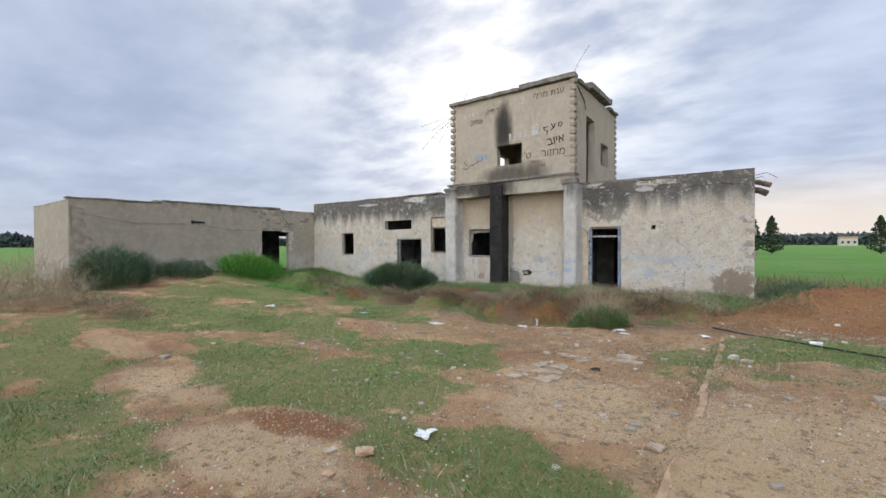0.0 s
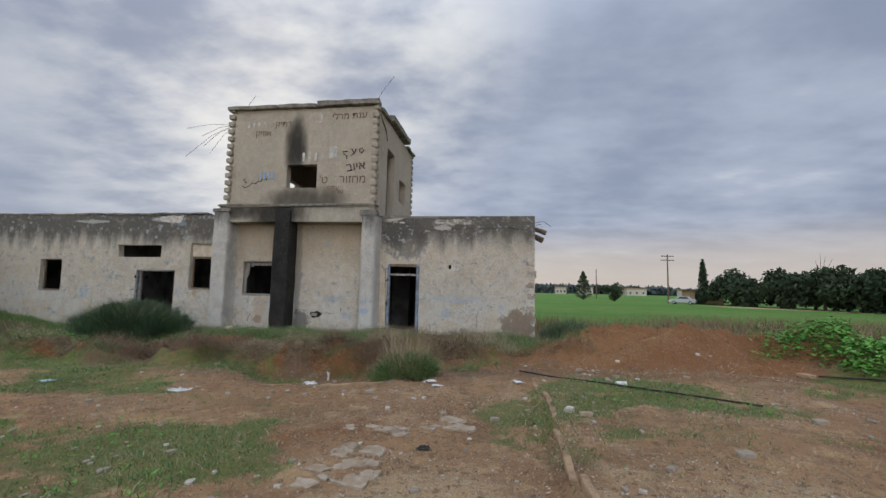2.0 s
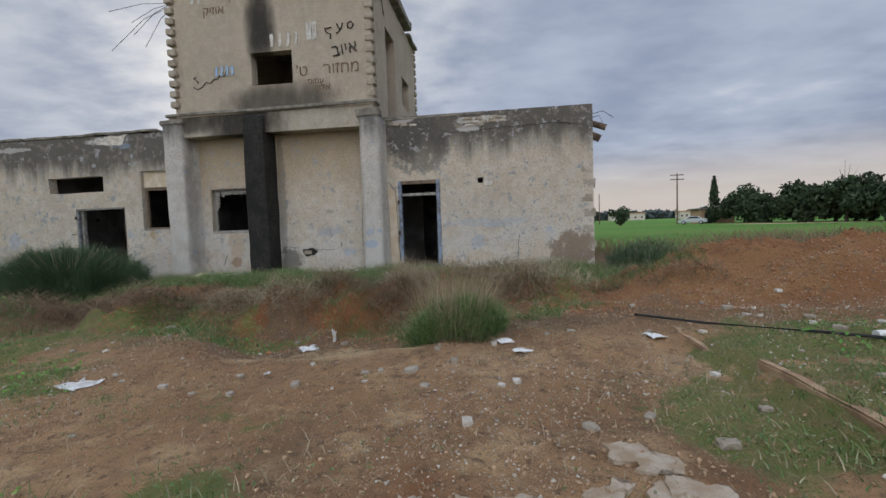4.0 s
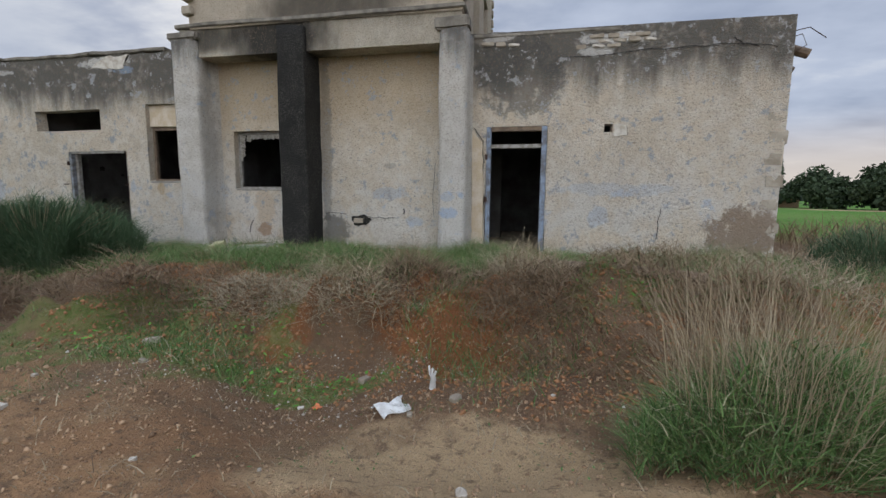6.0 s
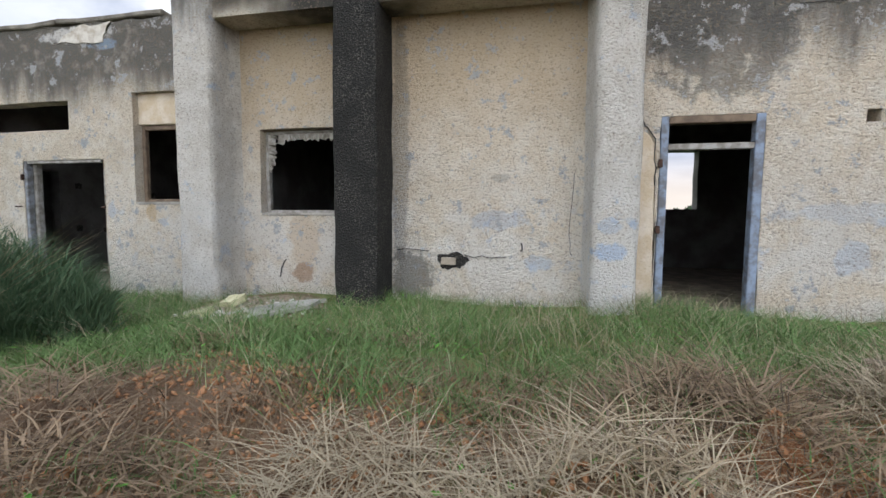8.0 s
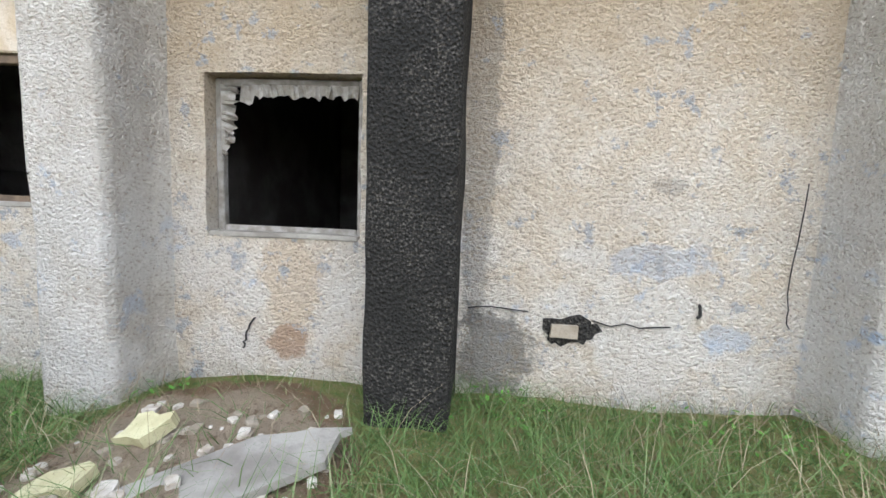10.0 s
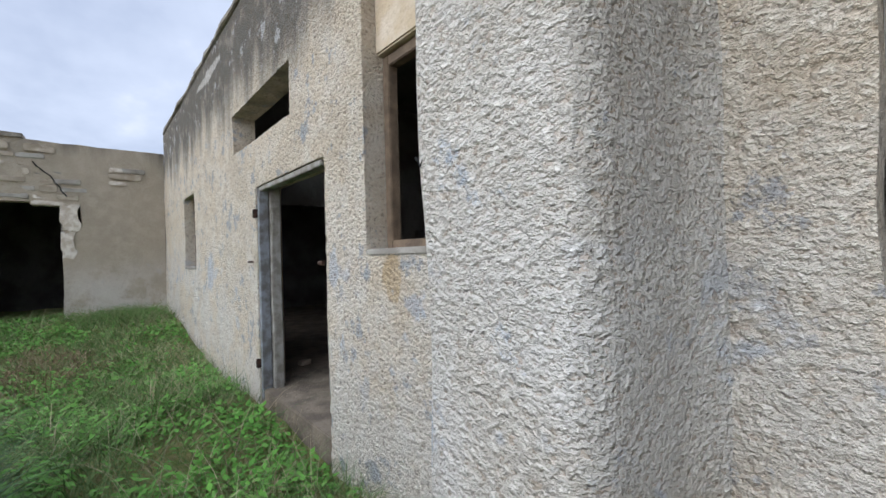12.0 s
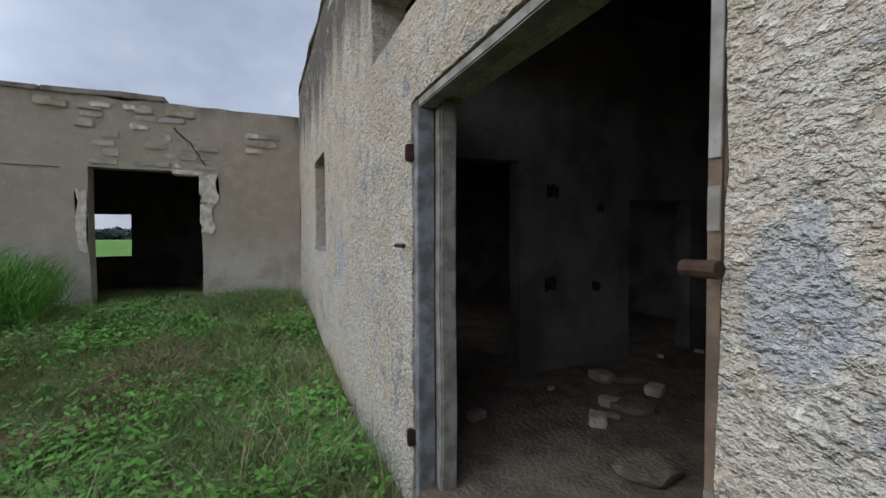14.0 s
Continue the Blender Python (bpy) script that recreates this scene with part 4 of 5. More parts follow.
stones = [stone_mesh("stone", m, w, h, 0.12, k) for k, (m, w, h) in enumerate(((M_STONE, 0.36, 0.13), (M_STONE, 0.26, 0.15), (M_LIME, 0.30, 0.11), (M_CONCRETE, 0.42, 0.12)))]
r = random.Random(11)
for row in range(6):
    z = 2.50 + row * 0.155
    u = 12.75 + 0.1 * (row % 2) - (0.25 if row > 3 else 0)
    while u < 14.55 - row * 0.13:
        child("stone", stones[r.randrange(4)], wall_wing, pose(W + r.uniform(-0.03, 0.01) - 0.045, u + 0.18, z, 0, r.uniform(-3, 3), 90 + r.uniform(-4, 4)))
        u += 0.38
for k in range(8):
    child("stone", stones[k % 3], wall_wing, pose(W - 0.03, 12.3 + 0.3 * k - 2.2 * (k % 2) * 0.2, 3.40 + 0.02 * (k % 3), 0, 0, 90))
for k in range(5):
    child("stone", stones[(k + 2) % 4], wall_wing, pose(W - 0.035, 15.25 + 0.26 * (k % 2), 3.12 - 0.14 * (k // 2), 0, 0, 90))
bar("lintel", W - 0.25, W + 0.02, 13.9, 14.40, 2.33, 2.42, M_LIME, wall_wing, "broken white lintel end", 0.02, 0.02)
for (u, z, w, h) in ((14.48, 2.1, 0.14, 0.25), (14.45, 1.55, 0.10, 0.25), (9.45, 2.72, 0.3, 0.06), (12.62, 1.5, 0.06, 0.5)):
    patch([(u - w, z - h), (u + w, z - h), (u + w, z + h), (u - w, z + h)], wall_wing, M_LIME if u > 12 else M_BLACK, "plaster remnant", 0.014, int(u * 10), on_wing)
patch([(4.75, 3.2), (5.1, 3.1), (5.2, 2.2), (5.7, 1.5), (4.9, 1.4), (4.75, 2.2)], wall_wing, M_STONE, "bared stones at the broken corner", 0.014, 41, on_wing)
for k, z in enumerate((0.45, 0.85, 1.25, 1.62, 1.98, 2.3)):
    child("stone", stone_mesh("block", M_STONE, 0.30, 0.22, 0.22, 20 + k), wall_east, pose(-0.10 - 0.05 * (k % 2), F + 0.11, z))

# broken courses of thin blocks under the coping, east of the doorway
for k in range(11):
    row = k // 4
    child("brick", stones[(k + row) % 3], wall_south, pose(-3.1 + 0.27 * (k % 4) + 0.13 * (row % 2) - 0.2 * (row == 2) + r.uniform(-0.05, 0.05), F + 0.028 + 0.012 * (k % 3), 3.77 - 0.085 * row + r.uniform(-0.015, 0.015), 0, r.uniform(-5, 5), r.uniform(-3, 3)) @ Matrix.Diagonal((0.7, 1, 0.6, 1)))
for k in range(3):
    child("brick", stones[k], wall_south, pose(-5.0 + 0.24 * k, F + 0.03, 3.74 - 0.02 * k, 0, r.uniform(-3, 3), 0) @ Matrix.Diagonal((0.65, 1, 0.6, 1)))

# copings along the walls, broken into lengths
def wall_coping(u0, u1, place_box, parent):
    r = random.Random(int(u0 * 10))
    u = u0
    while u < u1 - 0.3:
        w = min(r.uniform(1.2, 2.6), u1 - u)
        if r.random() < 0.85:
            x0, x1, y0, y1, z0, z1 = place_box(u, u + w - 0.02, r.uniform(0.0, 0.02))
            part("coping", box_bm(x0, x1, y0, y1, z0, z1, 0.012, 0.03, 4), M_COPING, parent, "black stained cement coping")
        u += w


wall_coping(W, -11.35, lambda a, b, d: (a, b, F - 0.03, F + 0.27, 3.985 + d, 4.055 + d), wall_south)
wall_coping(-5.25, 0.0, lambda a, b, d: (a, b, F - 0.015, F + 0.27, 3.83 + d, 3.90 + d), wall_south)
wall_coping(8.0, 16.0, lambda a, b, d: (W - 0.33, W + 0.03, a, b, 3.57 + d, 3.66 + d), wall_wing)
wall_coping(4.6, 7.9, lambda a, b, d: (W - 0.33, W + 0.03, a, b, 3.47 + d, 3.54 + d), wall_wing)

# beam ends and bent rods at the broken east corner
for k, (y, z, l, rad) in enumerate(((F + 0.40, 3.52, 0.5, 0.08), (F + 0.7, 3.30, 0.42, 0.10))):
    beam = thing("beam_end", "weathered beam end jutting from the wall", "beam", "beam ends at the corner")
    part("timber", tube_bm([(-0.35, y, z + 0.08), (0.1, y, z), (l - 0.1, y - 0.05, z - 0.12)], rad, 9), M_WOOD, beam)


def rod(pts, label="thin bent reinforcing rod", group="bare rods on the tower", rad=0.007):
    t = thing("rebar", label, "rebar", group)
    part("rod", tube_bm(pts, rad, 5), M_RUST, t)


for dx, dy, dz in ((-1.9, -0.2, -0.35), (-1.5, 0.1, -0.55), (-1.7, -0.4, -1.5), (-1.1, -0.3, -1.1), (-1.2, 0.2, -1.2)):
    rod([(TX0 + 0.1, TY0 + 0.3, 7.55 - 0.12 * abs(dx)), (TX0 + dx * 0.5, TY0 + 0.3 + dy * 0.5, 7.5 + dz * 0.4), (TX0 + dx, TY0 + 0.3 + dy, 7.55 + dz)])
rod([(-5.6, TY0 + 0.2, 7.8), (-5.4, TY0 + 0.5, 8.5), (-5.05, TY0 + 0.7, 9.15)])
rod([(-10.6, TY0 + 0.2, 7.75), (-10.45, TY0 + 0.3, 8.1), (-10.2, TY0 + 0.3, 8.45)])
rod([(-10.1, TY0 + 0.2, 7.75), (-9.8, TY0 + 0.3, 8.0)])
rod([(-0.1, F + 0.2, 3.7), (0.3, F + 0.2, 3.78), (0.55, F + 0.2, 3.6)], "thin bent reinforcing rod", "bare rods at the corner", 0.008)
rod([(-0.1, F + 0.2, 3.6), (0.2, F + 0.2, 3.68), (0.28, F + 0.2, 3.5), (0.1, F + 0.2, 3.4)], "thin bent reinforcing rod", "bare rods at the corner", 0.008)
rod([(TX1 + 0.0, TY0 + 0.3, 7.6), (TX1 + 0.05, TY0 + 1.0, 7.2), (TX1 + 0.04, TY0 + 1.2, 6.9)], rad=0.02)

# ---- painted writing on the tower (letters stored in reading order, set from the other side) ----
def writing(text, x, z, size, mat, tilt=0.0, thick=0.0):
    cu = bpy.data.curves.new("writing", "FONT")
    cu.body, cu.size, cu.extrude, cu.align_x, cu.align_y = text[::-1], size, 0.003, "CENTER", "CENTER"
    cu.offset = thick
    ob = new("writing", cu)
    me = bpy.data.meshes.new_from_object(ob)
    bpy.data.objects.remove(ob)
    me.materials.clear()
    me.materials.append(mat)
    child("writing", me, tower_s, pose(x, TY0 - 0.017, z, 90, -tilt, 0), "hand-painted letters")


stroke_word = (((-5.84, 6.16), (-5.90, 6.24), (-5.99, 6.20), (-5.99, 6.10), (-5.91, 6.06), (-5.84, 6.16)), ((-6.12, 6.22), (-6.18, 6.06), (-6.30, 5.98)), ((-6.28, 6.22), (-6.19, 6.06)),
               ((-6.42, 6.14), (-6.60, 6.12), (-6.55, 6.02), (-6.44, 5.98), (-6.46, 5.86)))
writing("איוב", -6.1, 5.58, 0.42, M_PAINT_BLACK, 8)
writing("מחזור", -6.2, 5.13, 0.40, M_PAINT_BROWN)
writing("ט'", -7.25, 5.12, 0.38, M_PAINT_BROWN)
writing("ענת מרלי", -6.4, 7.40, 0.33, M_PAINT_BROWN, 2)
writing("נרי", -7.65, 7.36, 0.5, M_PAINT_WHITE, 0, 0.004)
writing("אוזיק", -9.6, 6.85, 0.30, M_PAINT_BROWN)
writing("רתיק", -8.85, 7.18, 0.30, M_PAINT_BROWN)
writing("אלון", -6.7, 4.68, 0.22, M_PAINT_BROWN)
writing("עמוס", -6.9, 4.85, 0.2, M_PAINT_BROWN)
for k, (x, z, w, h) in enumerate(((-9.9, 7.18, 0.8, 0.10), (-7.7, 5.95, 0.9, 0.16), (-6.95, 6.1, 0.30, 0.22), (-9.4, 5.3, 0.6, 0.12))):
    for j in range(4):
        u = x - w / 2 + w * (j + 0.5) / 4
        part("paint_bar", ragged_bm([(u - 0.03, z - h), (u + 0.03, z - h), (u + 0.05, z + h), (u - 0.02, z + h)], 0.018, on_tower, 60 + 4 * k + j, 3, 0.02), M_PAINT_BLUE if k == 3 else M_PAINT_WHITE, tower_s, "faded paint strokes")


def stroke(points, mat, rad=0.03):
    pts = [on_tower(u, -0.004, z) for u, z in points]
    part("paint_stroke", tube_bm(pts, rad, 5), mat, tower_s, "hand-painted black stroke")


stroke([(-10.3, 4.95), (-10.2, 4.88), (-10.05, 4.93), (-9.95, 5.05), (-9.8, 5.02), (-9.7, 5.12), (-9.6, 5.1), (-9.52, 5.2), (-9.4, 5.16), (-9.35, 5.3)], M_PAINT_BLACK, 0.014)
stroke([(-10.15, 5.05), (-10.28, 5.18), (-10.2, 5.2)], M_PAINT_BLACK, 0.02)

for word in stroke_word:
    stroke(list(word), M_PAINT_BLACK, 0.02)

# ---- plants ----
def scatter(n, x0, x1, y0, y1, keep):
    x, y = rng.uniform(x0, x1, n), rng.uniform(y0, y1, n)
    k = rng.random(n) < keep(x, y)
    k &= ~((y > F - 0.03) & (x < 0.05) & (x > -27.3)) & ~((x < W + 0.05) & (x > -27.3) & (y > 4.6))
    return x[k], y[k]


def stuff(name, me, label, category):
    return tagged(new(name, me), label, category, kind="stuff")


# short turf in the yard
x, y = scatter(420000, -20, 9, -1.0, 16.0, lambda x, y: turf_cover(x, y) * (0.45 + 0.55 * smooth(-np.hypot(x + 4, y - 6), -14, -5)))
stuff("grass", field_of_blades("grass", x, y, rng.uniform(0.02, 0.075, len(x)) * (0.6 + vnoise(x, y, 0.9, 12)), rng.uniform(0.005, 0.011, len(x)), M_GRASS, 0.9), "short green turf in patches on bare earth", "grass")
# lush grass along the wall
x, y = scatter(115000, -21.4, 0.3, 11.9, 16.05, lambda x, y: smooth(y - 0.8 * smooth(x, -6.0, -4.8) + 0.7 * (vnoise(x, y, 0.5, 23) - 0.5), 12.2, 13.3) * (0.35 + 0.65 * vnoise(x, y, 0.7, 6)) * np.where((x > -10.6) & (x < -9.0) & (y > 14.5), 0.12, 1) * np.where((np.abs(x + 14.0) < 0.9) & (y > 15), 0.25, 1))
stuff("grass", field_of_blades("grass", x, y, rng.uniform(0.06, 0.27, len(x)) * (0.5 + vnoise(x, y, 0.6, 13)), rng.uniform(0.003, 0.008, len(x)), M_GRASS, 1.1), "lush long grass along the wall", "grass")
x, y = scatter(42000, -21.4, 0.5, 11.5, 16.05, lambda x, y: smooth(y, 12.8, 15.2) * vnoise(x, y, 0.8, 16) * (0.5 + 0.5 * smooth(x, -7.5, -5.5)))
stuff("grass", field_of_blades("grass", x, y, rng.uniform(0.08, 0.5, len(x)) ** 1.2, rng.uniform(0.003, 0.006, len(x)), M_DRY, 0.9), "thin dry straw among the grass", "grass")
x, y = scatter(90000, -24, 9, -0.8, 12.0, lambda x, y: 0.25 + 0.6 * (vnoise(x, y, 0.8, 17) > 0.55))
stuff("grass", field_of_blades("grass", x, y, rng.uniform(0.02, 0.10, len(x)), rng.uniform(0.004, 0.008, len(x)), M_DRY, 0.9), "sparse dry straw lying on the earth", "grass")
# broad-leaved weeds
def leaf_field(name, x, y, size, mat, label):
    n = len(x)
    base = np.stack([x, y, ground_z(x, y) + rng.uniform(0.2, 3.5, n) * size], 1)
    a = rng.random(n) * 2 * np.pi
    tilt = rng.uniform(-0.5, 0.5, n)
    u = np.stack([np.cos(a), np.sin(a), tilt], 1) * size[:, None]
    w = np.stack([-np.sin(a), np.cos(a), rng.uniform(-0.4, 0.4, n)], 1) * (size * 0.45)[:, None]
    v = np.stack([base - u, base + w, base + u, base - w], 1).reshape(-1, 3)
    k = np.arange(n)[:, None] * 4
    t = np.concatenate([k + [0, 1, 2], k + [0, 2, 3]], 1).reshape(-1, 3)
    return stuff(name, tri_mesh(name, v, t, mat), label, "weeds")


x, y = scatter(60000, -21.4, 9, 4, 16.0, lambda x, y: (vnoise(x, y, 1.0, 21) > 0.62) * turf_cover(x, y) * 0.9)
leaf_field("weeds", x, y, rng.uniform(0.012, 0.035, len(x)), M_HERB, "bright green low broad-leaved weeds")
x, y = scatter(70000, -9, 4.5, 1.0, 12.0, lambda x, y: smooth(vnoise(x, y, 0.45, 24), 0.5, 0.8) * (0.25 + 0.75 * turf_cover(x, y)))
leaf_field("weeds", x, y, rng.uniform(0.006, 0.016, len(x)), M_GRASS, "tiny sparse weeds on bare earth")
x, y = scatter(60000, -21.4, -12.0, 10.5, 16.0, lambda x, y: 0.2 + 0.8 * (vnoise(x, y, 0.8, 22) > 0.5))
leaf_field("weeds", x, y, rng.uniform(0.015, 0.045, len(x)), M_HERB, "bright green low weeds by the doorway")


def shrub(name, cx, cy, rx, ry, h, n, mat, label, width=0.007, droop=0.35, stems=None):
    """Many fine shoots fanning out of an uneven mound."""
    t = thing(name, label, "bush", at=(cx, cy, gz(cx, cy)))
    a, d = rng.random(n) * 2 * np.pi, np.sqrt(rng.random(n)) * 0.92
    lump = 0.72 + 0.5 * vnoise(np.cos(a) * 2 + cx, np.sin(a) * 2 + cy + d * 2, 0.6, 30)
    bx, by = np.cos(a) * d * rx * lump, np.sin(a) * d * ry * lump
    dome = h * np.sqrt(np.clip(1 - d ** 2, 0.02, 1)) * lump
    z0 = dome * rng.random(n) ** 0.7 * 0.85
    gzv = ground_z(bx + cx, by + cy) - gz(cx, cy)
    base = np.stack([bx, by, gzv + z0 - 0.04], 1)
    hh = np.clip(rng.uniform(0.08, 0.24, n) * h, 0.04, 0.3)
    lean = np.stack([np.cos(a), np.sin(a)], 1) * (hh * rng.uniform(0.1, 1.0, n))[:, None] + rng.normal(0, droop * 2.2, (n, 2)) * hh[:, None]
    v, tr = blade_arrays(base, hh, lean, rng.uniform(0.6, 1.4, n) * width)
    child("foliage", tri_mesh("foliage", v, tr, mat), t)
    m = max(40, n // 130) if stems is None else stems
    a = rng.random(m) * 2 * np.pi
    base = np.stack([np.cos(a) * rx * 0.25, np.sin(a) * ry * 0.25, np.full(m, -0.05)], 1)
    lean = np.stack([np.cos(a) * rx, np.sin(a) * ry], 1) * rng.uniform(0.2, 0.8, m)[:, None]
    v, tr = blade_arrays(base, rng.uniform(0.5, 1.15, m) * h, lean, np.full(m, 0.012))
    child("stem_mass", tri_mesh("stem_mass", v, tr, M_DRY), t, label="pale dry stems")
    return t


shrub("bush", -12.3, 13.5, 2.0, 1.0, 1.25, 46000, M_BUSH, "large feathery dark green bush in front of the doorway", 0.007)
shrub("bush", -19.7, 5.5, 1.4, 1.6, 1.5, 11000, M_BUSH, "dark green bush against the wing wall", 0.012)
shrub("bush", -20.2, 8.3, 1.0, 1.2, 0.75, 5000, M_BUSH, "low dark green bush against the wing wall", 0.012)
shrub("bush", -20.0, 11.3, 1.2, 1.5, 1.25, 9000, M_HERB, "fresh green bush against the wing wall", 0.012)
shrub("bush", 0.9, 15.2, 0.9, 0.8, 0.8, 5000, M_BUSH, "grey-green bush beside the wall's end", 0.008)
shrub("bush", -17.6, 14.3, 1.3, 0.7, 0.3, 3500, M_TWIG, "dead brown brush below the window", 0.006)
# tall dry-topped tuft beside the path
tuft = shrub("grass_tuft", -2.95, 10.25, 0.66, 0.58, 0.62, 11000, M_GRASS, "green tuft of tall grass with dry stalks", 0.006, 0.5, 20)
n = 1000
a = rng.random(n) * 2 * np.pi
d = np.sqrt(rng.random(n)) * 0.42
base = np.stack([np.cos(a) * d, np.sin(a) * d, np.full(n, 0.0)], 1)
lean = np.stack([np.cos(a), np.sin(a)], 1) * (rng.uniform(0.05, 0.5, n) * (0.3 + d))[:, None] + rng.normal(0, 0.2, (n, 2))
v, tr = blade_arrays(base, rng.uniform(0.4, 1.15, n), lean, np.full(n, 0.0045))
child("dry_straw", tri_mesh("dry_straw", v, tr, M_DRY), tuft, label="tall dry straw stalks")


def brush_pile(cx, cy, rx, ry, h, n, mat, label, name="dry_brush", length=0.45):
    t = thing(name, label, "dead brush", "dead brush on the bank", at=(cx, cy, gz(cx, cy)))
    a, d = rng.random(n) * 2 * np.pi, np.sqrt(rng.random(n))
    bx, by = np.cos(a) * d * rx, np.sin(a) * d * ry
    z = ground_z(bx + cx, by + cy) - gz(cx, cy)
    base = np.stack([bx, by, z + rng.random(n) * h * (1 - d * 0.7) - 0.03], 1)
    way = rng.normal(0, 1, (n, 2)) * length * 0.6
    v, tr = blade_arrays(base, rng.uniform(-0.1, 0.55, n) * h, way, rng.uniform(0.004, 0.011, n))
    child("tangle", tri_mesh("tangle", v, tr, mat), t)


r = random.Random(5)
for cx, cy, rx, ry, h in ((-5.6, 12.95, 0.6, 0.4, 0.38), (-4.1, 12.5, 0.6, 0.45, 0.35), (-6.1, 12.05, 0.55, 0.35, 0.34), (-4.2, 13.2, 0.55, 0.4, 0.45), (-2.3, 12.3, 0.8, 0.5, 0.5), (-7.2, 12.1, 0.6, 0.35, 0.25), (-9.3, 12.1, 1.0, 0.6, 0.32), (-11.2, 11.6, 1.2, 0.6, 0.35),
                          (-13.3, 11.5, 1.3, 0.6, 0.35), (-3.0, 13.0, 0.8, 0.5, 0.35), (-1.6, 12.9, 1.0, 0.6, 0.45), (-15.5, 11.9, 1.3, 0.7, 0.3), (-2.2, 14.6, 0.9, 0.5, 0.4), (-8.4, 11.8, 0.6, 0.35, 0.25)):
    brush_pile(cx, cy, rx, ry, h, 1500, M_TWIG if r.random() < 0.75 else M_DRY, "dead brown brush lying on the bank")
brush_pile(-16.9, 2.9, 1.7, 1.2, 1.5, 3000, M_DRY, "heap of pale dead branches", "branch_heap", 1.0)
brush_pile(-14.2, 4.0, 1.8, 0.7, 0.5, 1500, M_TWIG, "heap of dead branches and weeds", "branch_heap", 0.8)
brush_pile(-1.8, 10.6, 0.6, 0.4, 0.12, 500, M_TWIG, "dead brown twigs beside the tuft")

x, y = scatter(60000, -17, 1.0, 11.4, 14.0, lambda x, y: smooth(vnoise(x, y, 0.5, 70), 0.55, 0.75) * smooth(y, 11.4, 11.9))
stuff("dead_brush", field_of_blades("dead_brush", x, y, rng.uniform(0.03, 0.22, len(x)), rng.uniform(0.004, 0.011, len(x)), M_TWIG, 1.4), "dead brown brush and roots over the bank", "dead brush")
x, y = scatter(60000, -17, 1.0, 10.8, 14.2, lambda x, y: smooth(vnoise(x, y, 0.8, 71), 0.52, 0.75))
stuff("grass", field_of_blades("grass", x, y, rng.uniform(0.04, 0.17, len(x)), rng.uniform(0.004, 0.010, len(x)), M_GRASS, 0.8), "green grass tufts over the bank", "grass")

# timbers lying on the bank
for pts, rad in (([(-4.3, 13.75, 0.10), (-3.2, 13.35, 0.16), (-2.2, 12.95, 0.12)], 0.09), ([(-4.0, 13.95, 0.05), (-2.9, 13.5, 0.14)], 0.06)):
    lg = thing("log", "split weathered log lying on the bank", "log", "logs on the bank")
    pts = [(x, y, gz(x, y) + rad * 0.6 + 0.04) for x, y, _ in pts]
    part("wood", tube_bm(pts, rad, 9, 0.7), M_WOOD, lg)

# ---- rubble, kerb, slabs, litter ----
def lump_mesh(name, mat, sx, sy, sz, seed, rough=0.22):
    bm = bmesh.new()
    bmesh.ops.create_icosphere(bm, subdivisions=2, radius=1)
    for v in bm.verts:
        k = 1 + rough * noise.noise(v.co * 1.6 + Vector((seed, seed * 2, 0))) * 2
        v.co = Vector((max(-0.75, min(0.75, v.co.x * k)) * sx, max(-0.75, min(0.75, v.co.y * k)) * sy, max(-0.6, min(0.6, v.co.z * k)) * sz))
    me = bpy.data.meshes.new(name)
    bm.to_mesh(me)
    bm.free()
    me.materials.append(mat)
    return me


def flat_slab(name, x, y, pts, thick, mat, label, category, seed, tilt=(0, 0), lift=0.0, group=""):
    bm = ragged_bm(pts, thick, lambda u, d, w: (u, w, -d), seed, 3, 0.03)
    t = thing(name, label, category, group, at=(x, y, gz(x, y) + lift))
    t.rotation_euler = (radians(tilt[0]), radians(tilt[1]), 0)
    part("slab", bm, mat, t)


flat_slab("concrete_slab", -9.55, 14.75, [(-0.75, -0.5), (-0.1, -0.35), (0.55, 0.2), (0.6, 0.5), (0.1, 0.4), (-0.5, -0.1)], 0.035, M_CONCRETE, "broken pale concrete slab in the grass", "rubble", 1, (4, -5), -0.02)
flat_slab("foam_block", -10.3, 14.72, [(-0.18, -0.1), (0.14, -0.05), (0.16, 0.1), (-0.1, 0.1)], 0.05, M_YELLOW, "yellowed flat foam block in the grass", "foam block", 2, (10, -12), 0.01, "yellow foam blocks")
flat_slab("foam_block", -10.15, 15.15, [(-0.13, -0.09), (0.12, -0.08), (0.12, 0.09), (-0.1, 0.08)], 0.07, M_YELLOW, "yellowed foam block lying on rubble", "foam block", 3, (20, -10), 0.03, "yellow foam blocks")
r = random.Random(21)
for k in range(34):
    cx, cy, rx, ry = ((-2.42, 5.75, 0.26, 0.55), (-2.62, 6.75, 0.42, 0.14), (-1.65, 7.2, 0.34, 0.2))[0 if k < 18 else (1 if k < 26 else 2)]
    x, y = cx + rx * r.uniform(-1, 1), cy + ry * r.uniform(-1, 1)
    s = r.uniform(0.05, 0.14)
    flat_slab("paving_stone", x, y, [(-s, -s * 0.7), (s * 0.6, -s * 0.8), (s, s * 0.3), (s * 0.1, s * 0.7), (-s * 0.8, s * 0.5)], 0.016, M_PAVE, "flat broken paving stone sunk in earth", "paving stone", 100 + k, (r.uniform(-2, 2), r.uniform(-2, 2)), 0.0, "old paving stones")
M_KERB = material("earth_stained_concrete", simple((0.44, 0.30, 0.18), (0.28, 0.18, 0.11), 7.0, 0.95, 0.7, 0.02))
